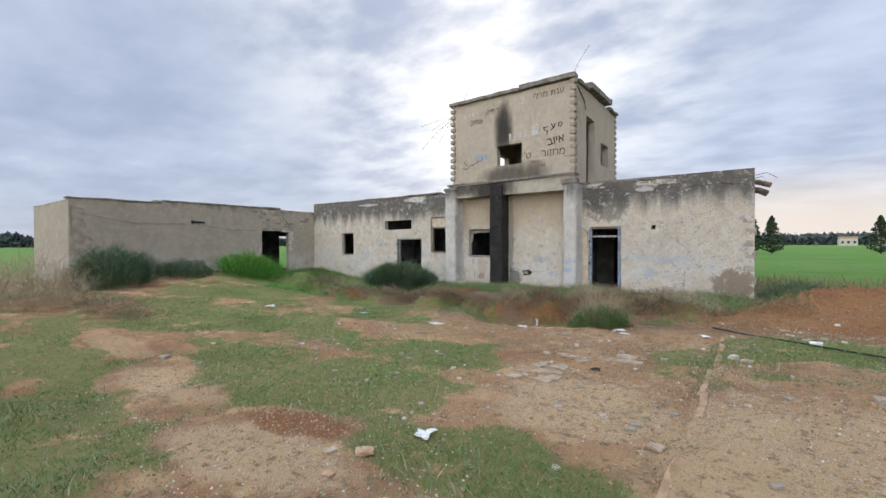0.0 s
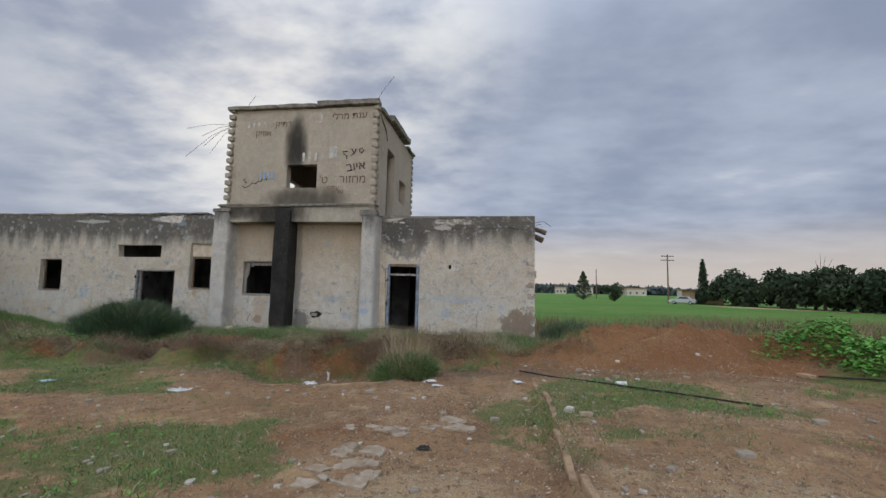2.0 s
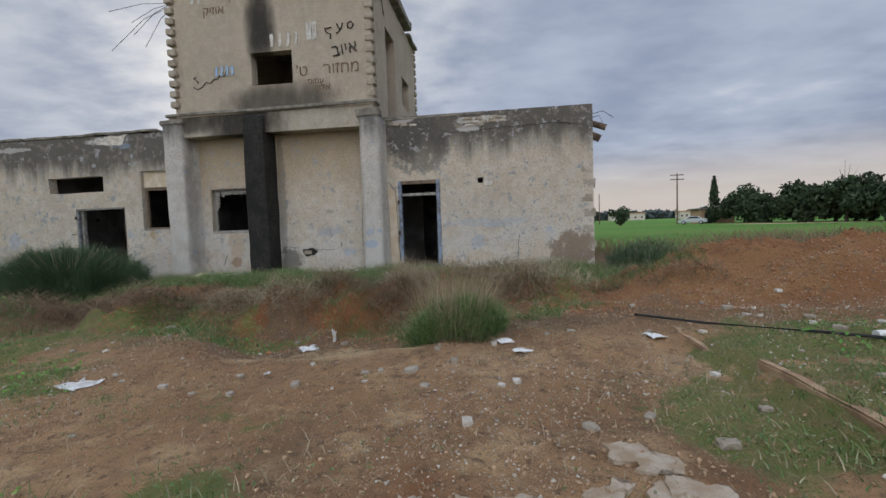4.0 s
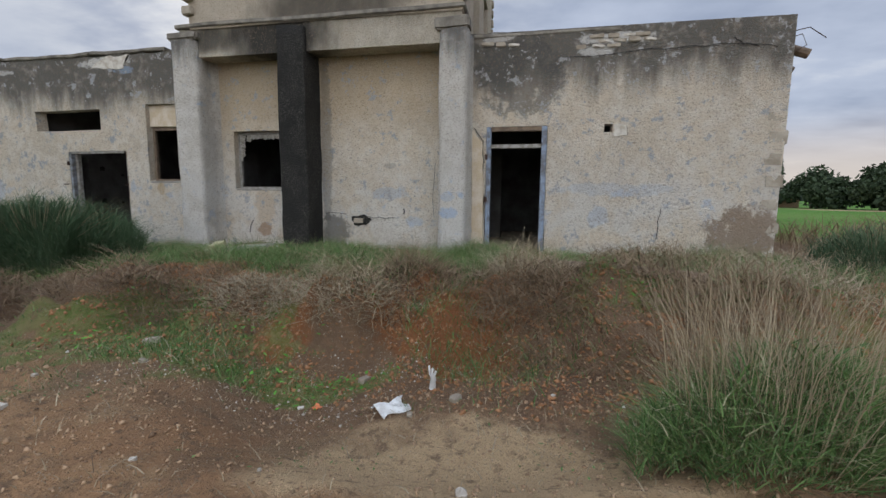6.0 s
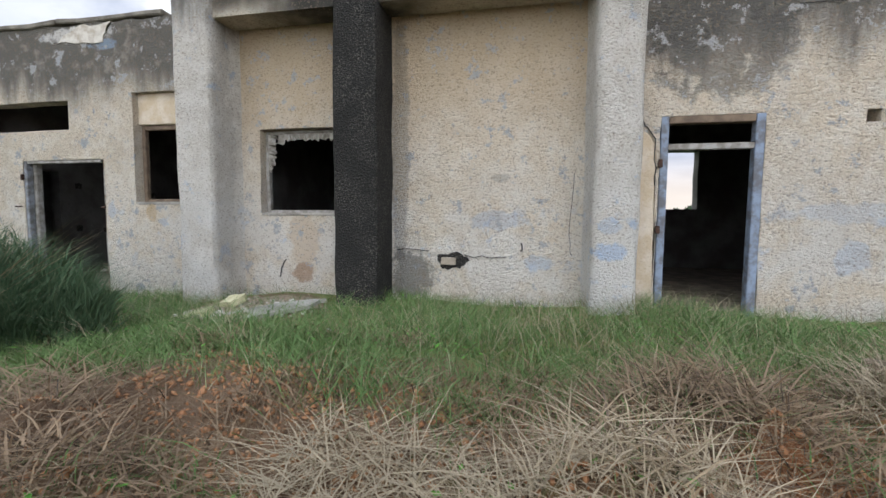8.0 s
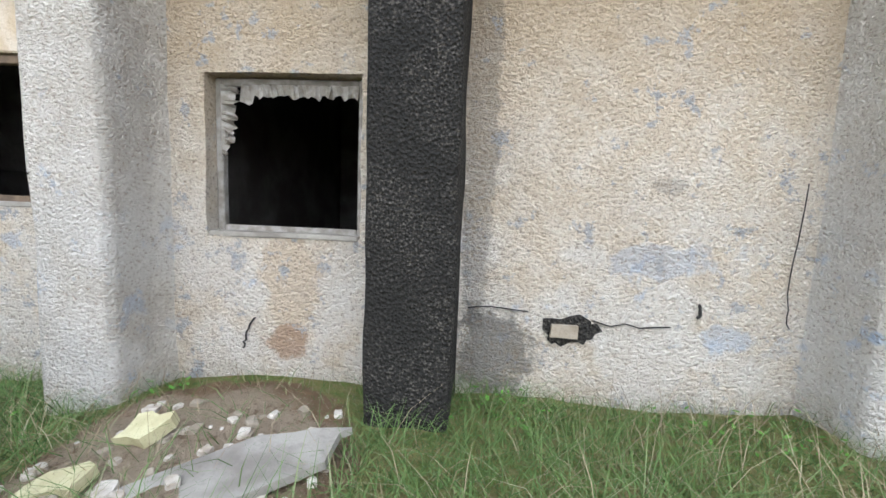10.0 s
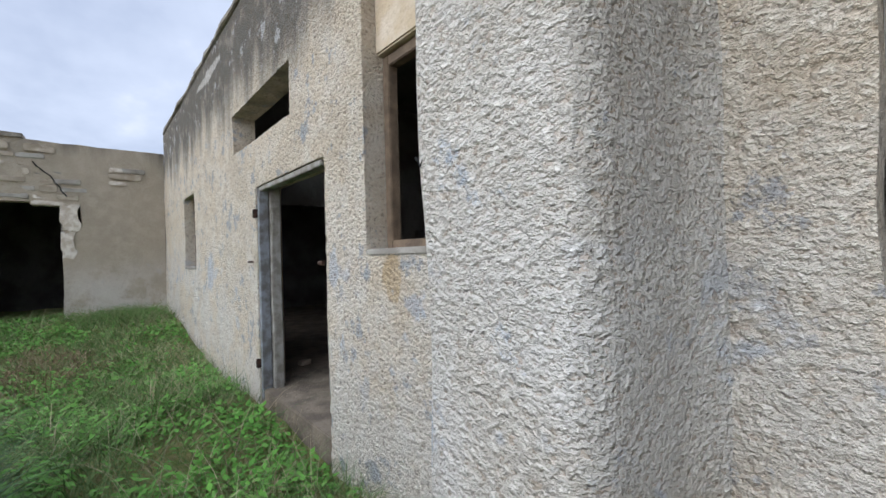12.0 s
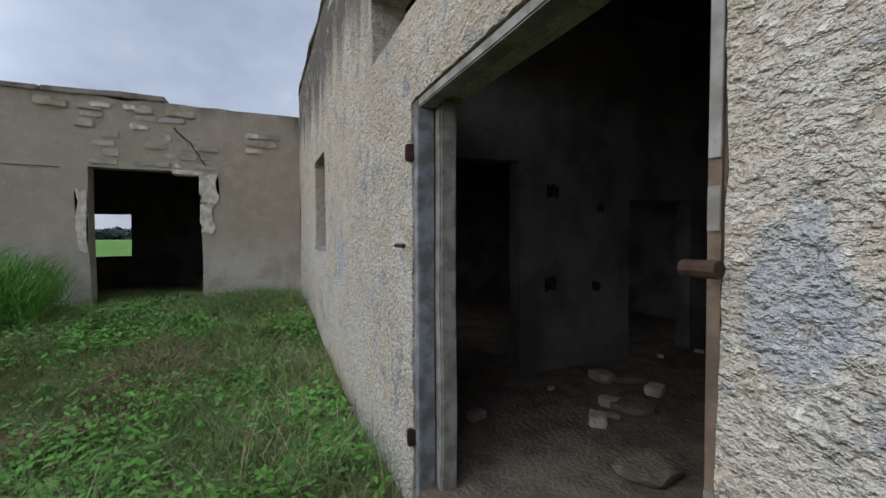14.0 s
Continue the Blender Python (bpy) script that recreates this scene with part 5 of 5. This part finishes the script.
kerb = tagged(new("kerb"), "low worn concrete kerb sunk in the earth", "kerb", kind="structure")
yy = 2.4
while yy < 10.2:
    l = r.uniform(1.2, 1.9)
    x = -0.42 + 0.03 * math.sin(yy * 2)
    z = gz(x, yy + l / 2)
    part("kerb_stone", box_bm(x - 0.055, x + 0.02, yy, yy + l - 0.004, z - 0.2, z - 0.008, 0.015, 0.022, 8), M_KERB, kerb)
    yy += l
rub = [lump_mesh("pebble", M_LIME, 0.045, 0.035, 0.03, k) for k in range(3)] + [lump_mesh("pebble", M_STONE, 0.06, 0.04, 0.035, k + 5) for k in range(3)]
for k in range(260):
    x, y = r.uniform(-9, 3.5), r.uniform(3.0, 11.5)
    if k % 4 == 0:
        x, y = r.uniform(-10.6, -9.0), r.uniform(14.6, 15.6)
    s = r.uniform(0.35, 1.3) * (1.5 if k % 17 == 0 else 1)
    ob = new("pebble", rub[k % 6])
    ob.matrix_basis = pose(x, y, gz(x, y) + 0.008 * s, 0, 0, r.uniform(0, 360)) @ Matrix.Diagonal((s, s, s, 1))
    tagged(ob, "small pale stone on the earth" if k % 6 < 3 else "small brown stone on the earth", "stone", "loose stones")
for k, (x, y, s) in enumerate(((-0.07, 7.15, 0.10), (-2.5, 2.35, 0.10), (-2.75, 2.2, 0.08), (4.4, 10.5, 0.17), (-0.67, 4.0, 0.09), (-2.45, 1.95, 0.06))):
    ob = new("brick_lump", lump_mesh("brick_lump", M_PAVE if k % 2 == 0 else M_BRICK, s, s * 0.7, s * 0.35, 40 + k))
    ob.matrix_basis = pose(x, y, gz(x, y) + s * 0.25, 0, 0, 40 * k)
    tagged(ob, "broken lump of masonry on the earth", "rubble", "masonry lumps")


def crumple(name, x, y, s, mat, label, category, seed, flat=0.5):
    bm = bmesh.new()
    bmesh.ops.create_grid(bm, x_segments=7, y_segments=6, size=s)
    for v in bm.verts:
        w = noise.noise_vector(v.co * (3.2 / (s * 4)) + Vector((seed, seed, 0)))
        v.co += Vector((w.x, w.y, abs(w.z) * 2 * flat)) * s * 0.7
    bmesh.ops.solidify(bm, geom=bm.faces[:], thickness=0.004)
    me = bpy.data.meshes.new(name)
    bm.to_mesh(me)
    bm.free()
    me.materials.append(mat)
    ob = new(name, me)
    ob.matrix_basis = pose(x, y, gz(x, y) + 0.015, 0, 0, seed * 37)
    tagged(ob, label, category, "litter in the yard")


M_CYAN = material("pale_blue_plastic", simple((0.32, 0.55, 0.68), (0.5, 0.65, 0.72), 10, 0.5, 0.1, 0.002))
M_ORANGE = material("orange_plastic", simple((0.75, 0.22, 0.08), (0.6, 0.2, 0.1), 10, 0.5, 0.1, 0.002))
for k, (x, y, s, m, l) in enumerate(((-5.18, 10.82, 0.17, M_TRASH, "crumpled white paper scrap on the earth"), (-6.57, 8.66, 0.2, M_TRASH, "torn pale cloth on the earth"), (-2.35, 9.75, 0.16, M_TRASH, "crumpled white bag beside the tuft"),
                                     (-2.18, 9.35, 0.12, M_TRASH, "crumpled white wrapper on the earth"), (-9.25, 8.7, 0.16, M_CYAN, "pale blue plastic bag on the turf"), (-4.8, 9.05, 0.05, M_TRASH, "white scrap on the earth"),
                                     (-1.85, 6.3, 0.09, M_BLACK, "dark plastic shard on the earth"), (-0.75, 9.74, 0.13, M_TRASH, "white wrapper beside the kerb"), (-5.8, 10.8, 0.05, M_ORANGE, "orange plastic scrap on the earth"),
                                     (-2.39, 2.96, 0.12, M_TRASH, "crumpled white wrapper on the turf"), (-12.2, 7.5, 0.2, M_TRASH, "pale rag on the turf"), (-8.9, 5.4, 0.08, M_BLACK, "dark scrap on the turf"), (-8.4, 14.2, 0.05, M_TRASH, "white scrap in the grass"))):
    crumple("litter", x, y, s * 0.62, m, l, "litter", k + 1)
bt = thing("glove", "dirty white glove standing on the earth", "glove", at=(-4.95, 11.22, gz(-4.95, 11.22)))
part("cuff", tube_bm([(0, 0, 0), (0.01, 0, 0.09), (0.0, 0, 0.13)], 0.028, 8, 0.8), M_TRASH, bt)
for k in range(3):
    part("finger", tube_bm([(-0.02 + 0.02 * k, 0, 0.125), (-0.03 + 0.03 * k, 0.01, 0.20 - 0.02 * k)], 0.010, 6), M_TRASH, bt)


def hose(pts, label, rad=0.014):
    t = thing("hose", label, "hose", "black irrigation hose")
    part("pipe", tube_bm([(x, y, gz(x, y) + rad + 0.015 + dz) for x, y, dz in pts], rad, 7), M_BLACK, t)


hose([(-0.7, 10.6, 0.0), (-0.2, 9.9, 0.03), (0.5, 9.1, 0.01), (1.0, 8.7, 0.0), (1.6, 8.25, 0.02), (2.3, 8.0, 0.0)], "black plastic hose lying across the earth")
hose([(4.6, 10.5, 0.03), (5.4, 9.8, 0.04), (6.4, 9.0, 0.02), (8.0, 8.2, 0.02)], "black plastic hose lying in the weeds")
hose([(2.6, 15.2, 0.1), (3.4, 14.9, 0.25), (4.0, 15.0, 0.05)], "black hose end behind the heap")
pv = thing("pipe_piece", "short white plastic pipe piece on the turf", "pipe", at=(0.8, 8.95, gz(0.8, 8.95) + 0.035))
part("pipe", tube_bm([(-0.08, 0, 0), (0.08, 0.02, 0)], 0.035, 12), M_TRASH, pv)

# crumbs of earth and gravel
def clods(name, x, y, s, mat, label):
    n = len(x)
    c = np.stack([x, y, ground_z(x, y) + s * 0.2], 1)
    axes = np.array([[1, 0, 0], [-1, 0, 0], [0, 1, 0], [0, -1, 0], [0, 0, 0.8], [0, 0, -0.8]], float)
    v = c[:, None, :] + axes[None] * s[:, None, None] * rng.uniform(0.5, 1.3, (n, 6, 1)) + rng.normal(0, 0.25, (n, 6, 3)) * s[:, None, None]
    f = np.array([[0, 2, 4], [2, 1, 4], [1, 3, 4], [3, 0, 4], [2, 0, 5], [1, 2, 5], [3, 1, 5], [0, 3, 5]])
    tr = (np.arange(n)[:, None, None] * 6 + f[None]).reshape(-1, 3)
    stuff(name, tri_mesh(name, v.reshape(-1, 3), tr, mat), label, "gravel")


M_CLOD = material("earth_clods", blades((0.30, 0.18, 0.10), (0.48, 0.32, 0.19), (0.14, 0.085, 0.05)))
M_REDCLOD = material("red_earth_clods", blades((0.30, 0.135, 0.06), (0.40, 0.20, 0.095), (0.20, 0.09, 0.045)))
M_GRIT = material("pale_grit", blades((0.42, 0.34, 0.25), (0.62, 0.56, 0.47), (0.24, 0.18, 0.13)))
x, y = scatter(75000, -9, 4, 1.2, 12.3, lambda x, y: (1 - 0.8 * turf_cover(x, y)) * (0.2 + vnoise(x, y, 0.9, 60)))
clods("gravel", x, y, rng.uniform(0.004, 0.024, len(x)) * (0.5 + 0.5 * rng.random(len(x)) ** 3), M_CLOD, "loose crumbs of orange earth")
x, y = scatter(52000, -7.5, 4, 1.2, 11.8, lambda x, y: (vnoise(x, y, 1.1, 61) > 0.45) * (1 - 0.7 * turf_cover(x, y)))
clods("gravel", x, y, rng.uniform(0.004, 0.018, len(x)) * (0.4 + 0.6 * rng.random(len(x)) ** 3), M_GRIT, "pale grit scattered on earth")
x, y = scatter(45000, -9, 8, 10.8, 15.0, lambda x, y: np.where(x > -0.5, smooth(-(((x - 3.6) / 4.6) ** 2 + ((y - 12.7) / 2.3) ** 2), -1.1, -0.6), smooth(-np.abs(y - 12.2), -1.6, -0.8)))
clods("gravel", x, y, rng.uniform(0.008, 0.035, len(x)) * rng.random(len(x)) ** 0.7, M_REDCLOD, "crumbled red earth on the heap and bank")

# rubble on the inner floor
for k in range(46):
    x, y, s = r.uniform(-15.9, -12.0), r.uniform(16.4, 20), r.uniform(0.5, 2.6)
    ob = new("rubble", rub[k % 6])
    ob.matrix_basis = pose(x, y, -0.095 + 0.01 * s, 0, 0, r.uniform(0, 360)) @ Matrix.Diagonal((s, s, s, 1))
    tagged(ob, "lump of plaster rubble on the dusty floor", "rubble", "floor rubble")
flat = lump_mesh("cardboard", M_FLOOR, 0.22, 0.18, 0.05, 77)
for k, (x, y) in enumerate(((-15.0, 17.9), (-15.5, 18.4), (-14.3, 17.3))):
    ob = new("rubbish_sheet", flat)
    ob.matrix_basis = pose(x, y, -0.07, 0, 0, 50 * k)
    tagged(ob, "flattened dusty sheet on the floor", "rubbish", "floor rubbish")
for k, (u, z, s) in enumerate(((17.95, 1.65, 0.06), (17.93, 0.75, 0.06), (18.55, 1.5, 0.04), (18.5, 0.7, 0.04))):
    patch([(u - s, z - s), (u + s, z - s), (u + s, z + s), (u - s, z + s)], wall_inner_a, M_SOOT, "dark hole in the plaster", 0.006, 90 + k, lambda a, d, zz: (-16.0 - d, a, zz), amount=0.014, name="hole_mark")

# ---- distance ----
def foliage(points, size, mat, name="crown"):
    n = len(points)
    u = rng.normal(0, 1, (n, 3))
    u /= np.linalg.norm(u, axis=1)[:, None]
    w = np.cross(u, rng.normal(0, 1, (n, 3)))
    w /= np.linalg.norm(w, axis=1)[:, None]
    s = size * rng.uniform(0.5, 1.4, n)[:, None]
    v = np.stack([points - u * s, points + w * s * 0.5, points + u * s, points - w * s * 0.5], 1).reshape(-1, 3)
    k = np.arange(n)[:, None] * 4
    return tri_mesh(name, v, np.concatenate([k + [0, 1, 2], k + [0, 2, 3]], 1).reshape(-1, 3), mat)


def tree(x, y, h, rx, label, n=2500, size=0.35, bare=0):
    z = gz(x, y)
    t = thing("tree", label, "tree", "dark trees on the far side", at=(x, y, z))
    part("trunk", tube_bm([(0, 0, -0.2), (0.1, 0, h * 0.3), (0, 0.1, h * 0.6)], 0.22, 8, 0.4), M_BARK, t)
    pts = []
    for k in range(9):
        c = np.array([rng.normal(0, rx * 0.42), rng.normal(0, rx * 0.42), h * rng.uniform(0.25, 0.8)])
        rad = rx * rng.uniform(0.4, 0.65)
        p = rng.normal(0, 1, (n // 9, 3))
        p /= np.linalg.norm(p, axis=1)[:, None]
        pts.append(c + p * (rng.random((n // 9, 1)) ** 0.4) * rad * np.array([1, 1, 0.85]))
    p = np.concatenate(pts)
    p[:, 2] = np.clip(p[:, 2], 0.05, None)
    child("crown", foliage(p, size, M_LEAF), t)
    for k in range(bare):
        a = rng.uniform(0, 6.28)
        part("bare_branch", tube_bm([(0, 0, h * 0.6), (math.cos(a) * 0.6, math.sin(a) * 0.6, h * 1.0), (math.cos(a) * 1.3 + 0.3, math.sin(a) * 1.2, h * rng.uniform(1.25, 1.5))], 0.06, 5, 0.2), M_BARK, t, "bare grey branch")


def cypress(x, y, h, r0, n=1500):
    t = thing("cypress", "dark slender conifer standing in the green field", "tree", "conifers in the field", at=(x, y, gz(x, y)))
    part("trunk", tube_bm([(0, 0, -0.2), (0, 0, h * 0.9)], 0.14, 6, 0.3), M_BARK, t)
    f = rng.random(n)
    a = rng.random(n) * 2 * np.pi
    tiers = 0.75 + 0.35 * np.abs(np.sin(f * 22))
    rad = r0 * np.where(f < 0.12, f / 0.12 * 0.9, (1 - f) ** 0.75) * tiers * np.sqrt(rng.random(n)) * 1.25
    p = np.stack([np.cos(a) * rad, np.sin(a) * rad, 0.25 + f * h], 1)
    child("crown", foliage(p, h * 0.035, M_LEAF), t)


# right-hand belt of trees, nearer to farther
for k in range(16):
    f = k / 15
    tree(44 - 4 * f + rng.uniform(-1.5, 1.5) + 6 * (1 - f), 38 + 48 * f, 6.4 - 0.9 * f + rng.uniform(-0.7, 0.7), 3.6, "dense dark green tree in a belt beside the field", 3200, 0.34, 4 if k in (4, 5, 9) else 0)
cypress(36.5, 88.0, 8.2, 1.1)
cypress(17.75, 105.0, 6.4, 1.9)
cypress(2.5, 98.0, 6.6, 1.9)
cypress(-0.5, 95.0, 7.2, 1.7)
tree(22.5, 96, 3.6, 2.1, "round dark bush tree in the green field", 1800, 0.25)

# far woods all round
def far_woods():
    n = 70000
    az = rng.uniform(0, 2 * np.pi, n)
    dist = 420 + 160 * vnoise(az * 9, az * 0, 1.0, 40) + rng.uniform(0, 50, n)
    h = (5 + 9 * vnoise(az * 30, az * 0 + 3, 1.0, 41) * vnoise(az * 110, az * 0 + 7, 1.0, 42) + 3 * vnoise(az * 260, az * 0, 1.0, 43))
    p = np.stack([np.cos(az) * dist, np.sin(az) * dist, rng.random(n) * h - 0.5], 1)
    stuff("far_woods", foliage(p, 3.2, M_FAR), "hazy dark tree line on the horizon", "trees")


# distance haze is put into this greyed foliage colour
M_FAR = material("hazy_far_foliage", simple((0.085, 0.105, 0.105), (0.06, 0.075, 0.07), 0.02, 0.9, 0.0, 0.01))
far_woods()
# scrub belt between heap and field
x, y = scatter(30000, -1, 40, 16.0, 34, lambda x, y: smooth(vnoise(x, y, 2.2, 50), 0.25, 0.6) * smooth(-np.abs(y - (19 + 0.25 * x)), -6, -2))
stuff("scrub", field_of_blades("scrub", x, y, rng.uniform(0.2, 0.75, len(x)), rng.uniform(0.01, 0.03, len(x)), M_TWIG, 0.5), "brown dead scrub at the field's edge", "scrub")
x, y = scatter(26000, 3.6, 10.5, 8.8, 13.2, lambda x, y: oval(x, y, 7.0, 11.0, 3.4, 2.2) * smooth(vnoise(x, y, 1.2, 51), 0.35, 0.6))
leaf_field("weeds", x, y, rng.uniform(0.03, 0.07, len(x)), M_HERB, "bright green weeds on the earth heap")


def car():
    M_PAINT = material("silver_car_paint", lambda n: ((0.5, 0.52, 0.54), 0.3, None, 0.6))
    M_GLASS = material("dark_car_glass", lambda n: ((0.02, 0.025, 0.03), 0.08, None, 0.0))
    t = thing("car", "silver saloon car parked on a dirt track", "car")
    prof = [(-2.2, 0.35), (-2.25, 0.75), (-2.1, 0.95), (-1.45, 1.0), (-0.85, 1.38), (0.35, 1.42), (1.05, 1.0), (1.95, 0.88), (2.22, 0.65), (2.22, 0.35)]
    bm = bmesh.new()
    sides = []
    for yy in (-0.85, 0.85):
        sides.append([bm.verts.new((px, yy * (0.82 if pz > 1.2 else 1.0), pz)) for px, pz in prof])
    for k in range(len(prof)):
        j = (k + 1) % len(prof)
        bm.faces.new((sides[0][k], sides[0][j], sides[1][j], sides[1][k]))
    bm.faces.new(sides[0])
    bm.faces.new(sides[1][::-1])
    part("body", bm, M_PAINT, t)
    for s in (-1, 1):
        bm = bmesh.new()
        vs = [bm.verts.new((px, s * yy, pz)) for px, pz, yy in ((-1.25, 1.03, 0.865), (-0.8, 1.32, 0.73), (0.3, 1.35, 0.73), (0.85, 1.03, 0.865))]
        bm.faces.new(vs)
        bmesh.ops.solidify(bm, geom=bm.faces[:], thickness=0.02)
        part("side_window", bm, M_GLASS, t)
        for px in (-1.35, 1.35):
            wheel = part("wheel", tube_bm([(px, s * 0.70, 0.31), (px, s * 0.88, 0.31)], 0.31, 16), M_BLACK, t)
            part("rim", tube_bm([(px, s * 0.87, 0.31), (px, s * 0.90, 0.31)], 0.19, 12), M_PAINT, wheel)
    t.matrix_basis = pose(32.0, 86.0, gz(32, 86), 0, 0, 150)


car()
pole = thing("power_pole", "dark power pole with crossarms beside the track", "pole", at=(31.0, 90.0, gz(31, 90)))
part("post", tube_bm([(0, 0, -0.2), (0, 0, 9.5)], 0.16, 8, 0.7), M_WOOD, pole)
for z in (8.4, 9.2):
    part("crossarm", box_bm(-1.2, 1.2, -0.07, 0.07, z - 0.08, z + 0.08, 0.02), M_WOOD, pole)
pole2 = thing("power_pole", "plain dark pole in the field", "pole", at=(26.0, 130.0, gz(26, 130)))
part("post", tube_bm([(0, 0, -0.2), (0, 0, 8.5)], 0.16, 8, 0.7), M_WOOD, pole2)
shed = thing("shed", "small brown roofed shed beside the tree belt", "shed", at=(38.0, 92.0, gz(38, 92)))
part("wall", box_bm(-3, 3, -2, 2, -0.2, 2.6, 0.02), M_BRICK, shed)
part("roof", box_bm(-3.4, 3.4, -2.4, 2.4, 2.6, 2.85, 0.03), M_COPING, shed)
part("doorway", box_bm(-2.2, -0.9, -2.03, -1.9, -0.1, 2.0, 0.01), M_BLACK, shed, "dark doorway")
for k, (x, y, w) in enumerate(((60, 330, 10), (85, 340, 8), (100, 345, 14), (130, 330, 9), (45, 350, 8))):
    hs = thing("house", "far pale house with a dark roof", "house", "far village houses", at=(x, y, -0.4))
    part("wall", box_bm(-w / 2, w / 2, -4, 4, -0.3, 4.5, 0.05), M_LIME, hs)
    part("roof", box_bm(-w / 2 - 0.4, w / 2 + 0.4, -4.4, 4.4, 4.5, 5.6, 0.4), M_BRICK, hs)
    for j in range(3):
        part("window", box_bm(-w / 3 + j * w / 3 - 0.6, -w / 3 + j * w / 3 + 0.6, -4.04, -3.95, 1.5, 2.9, 0.02), M_BLACK, hs)
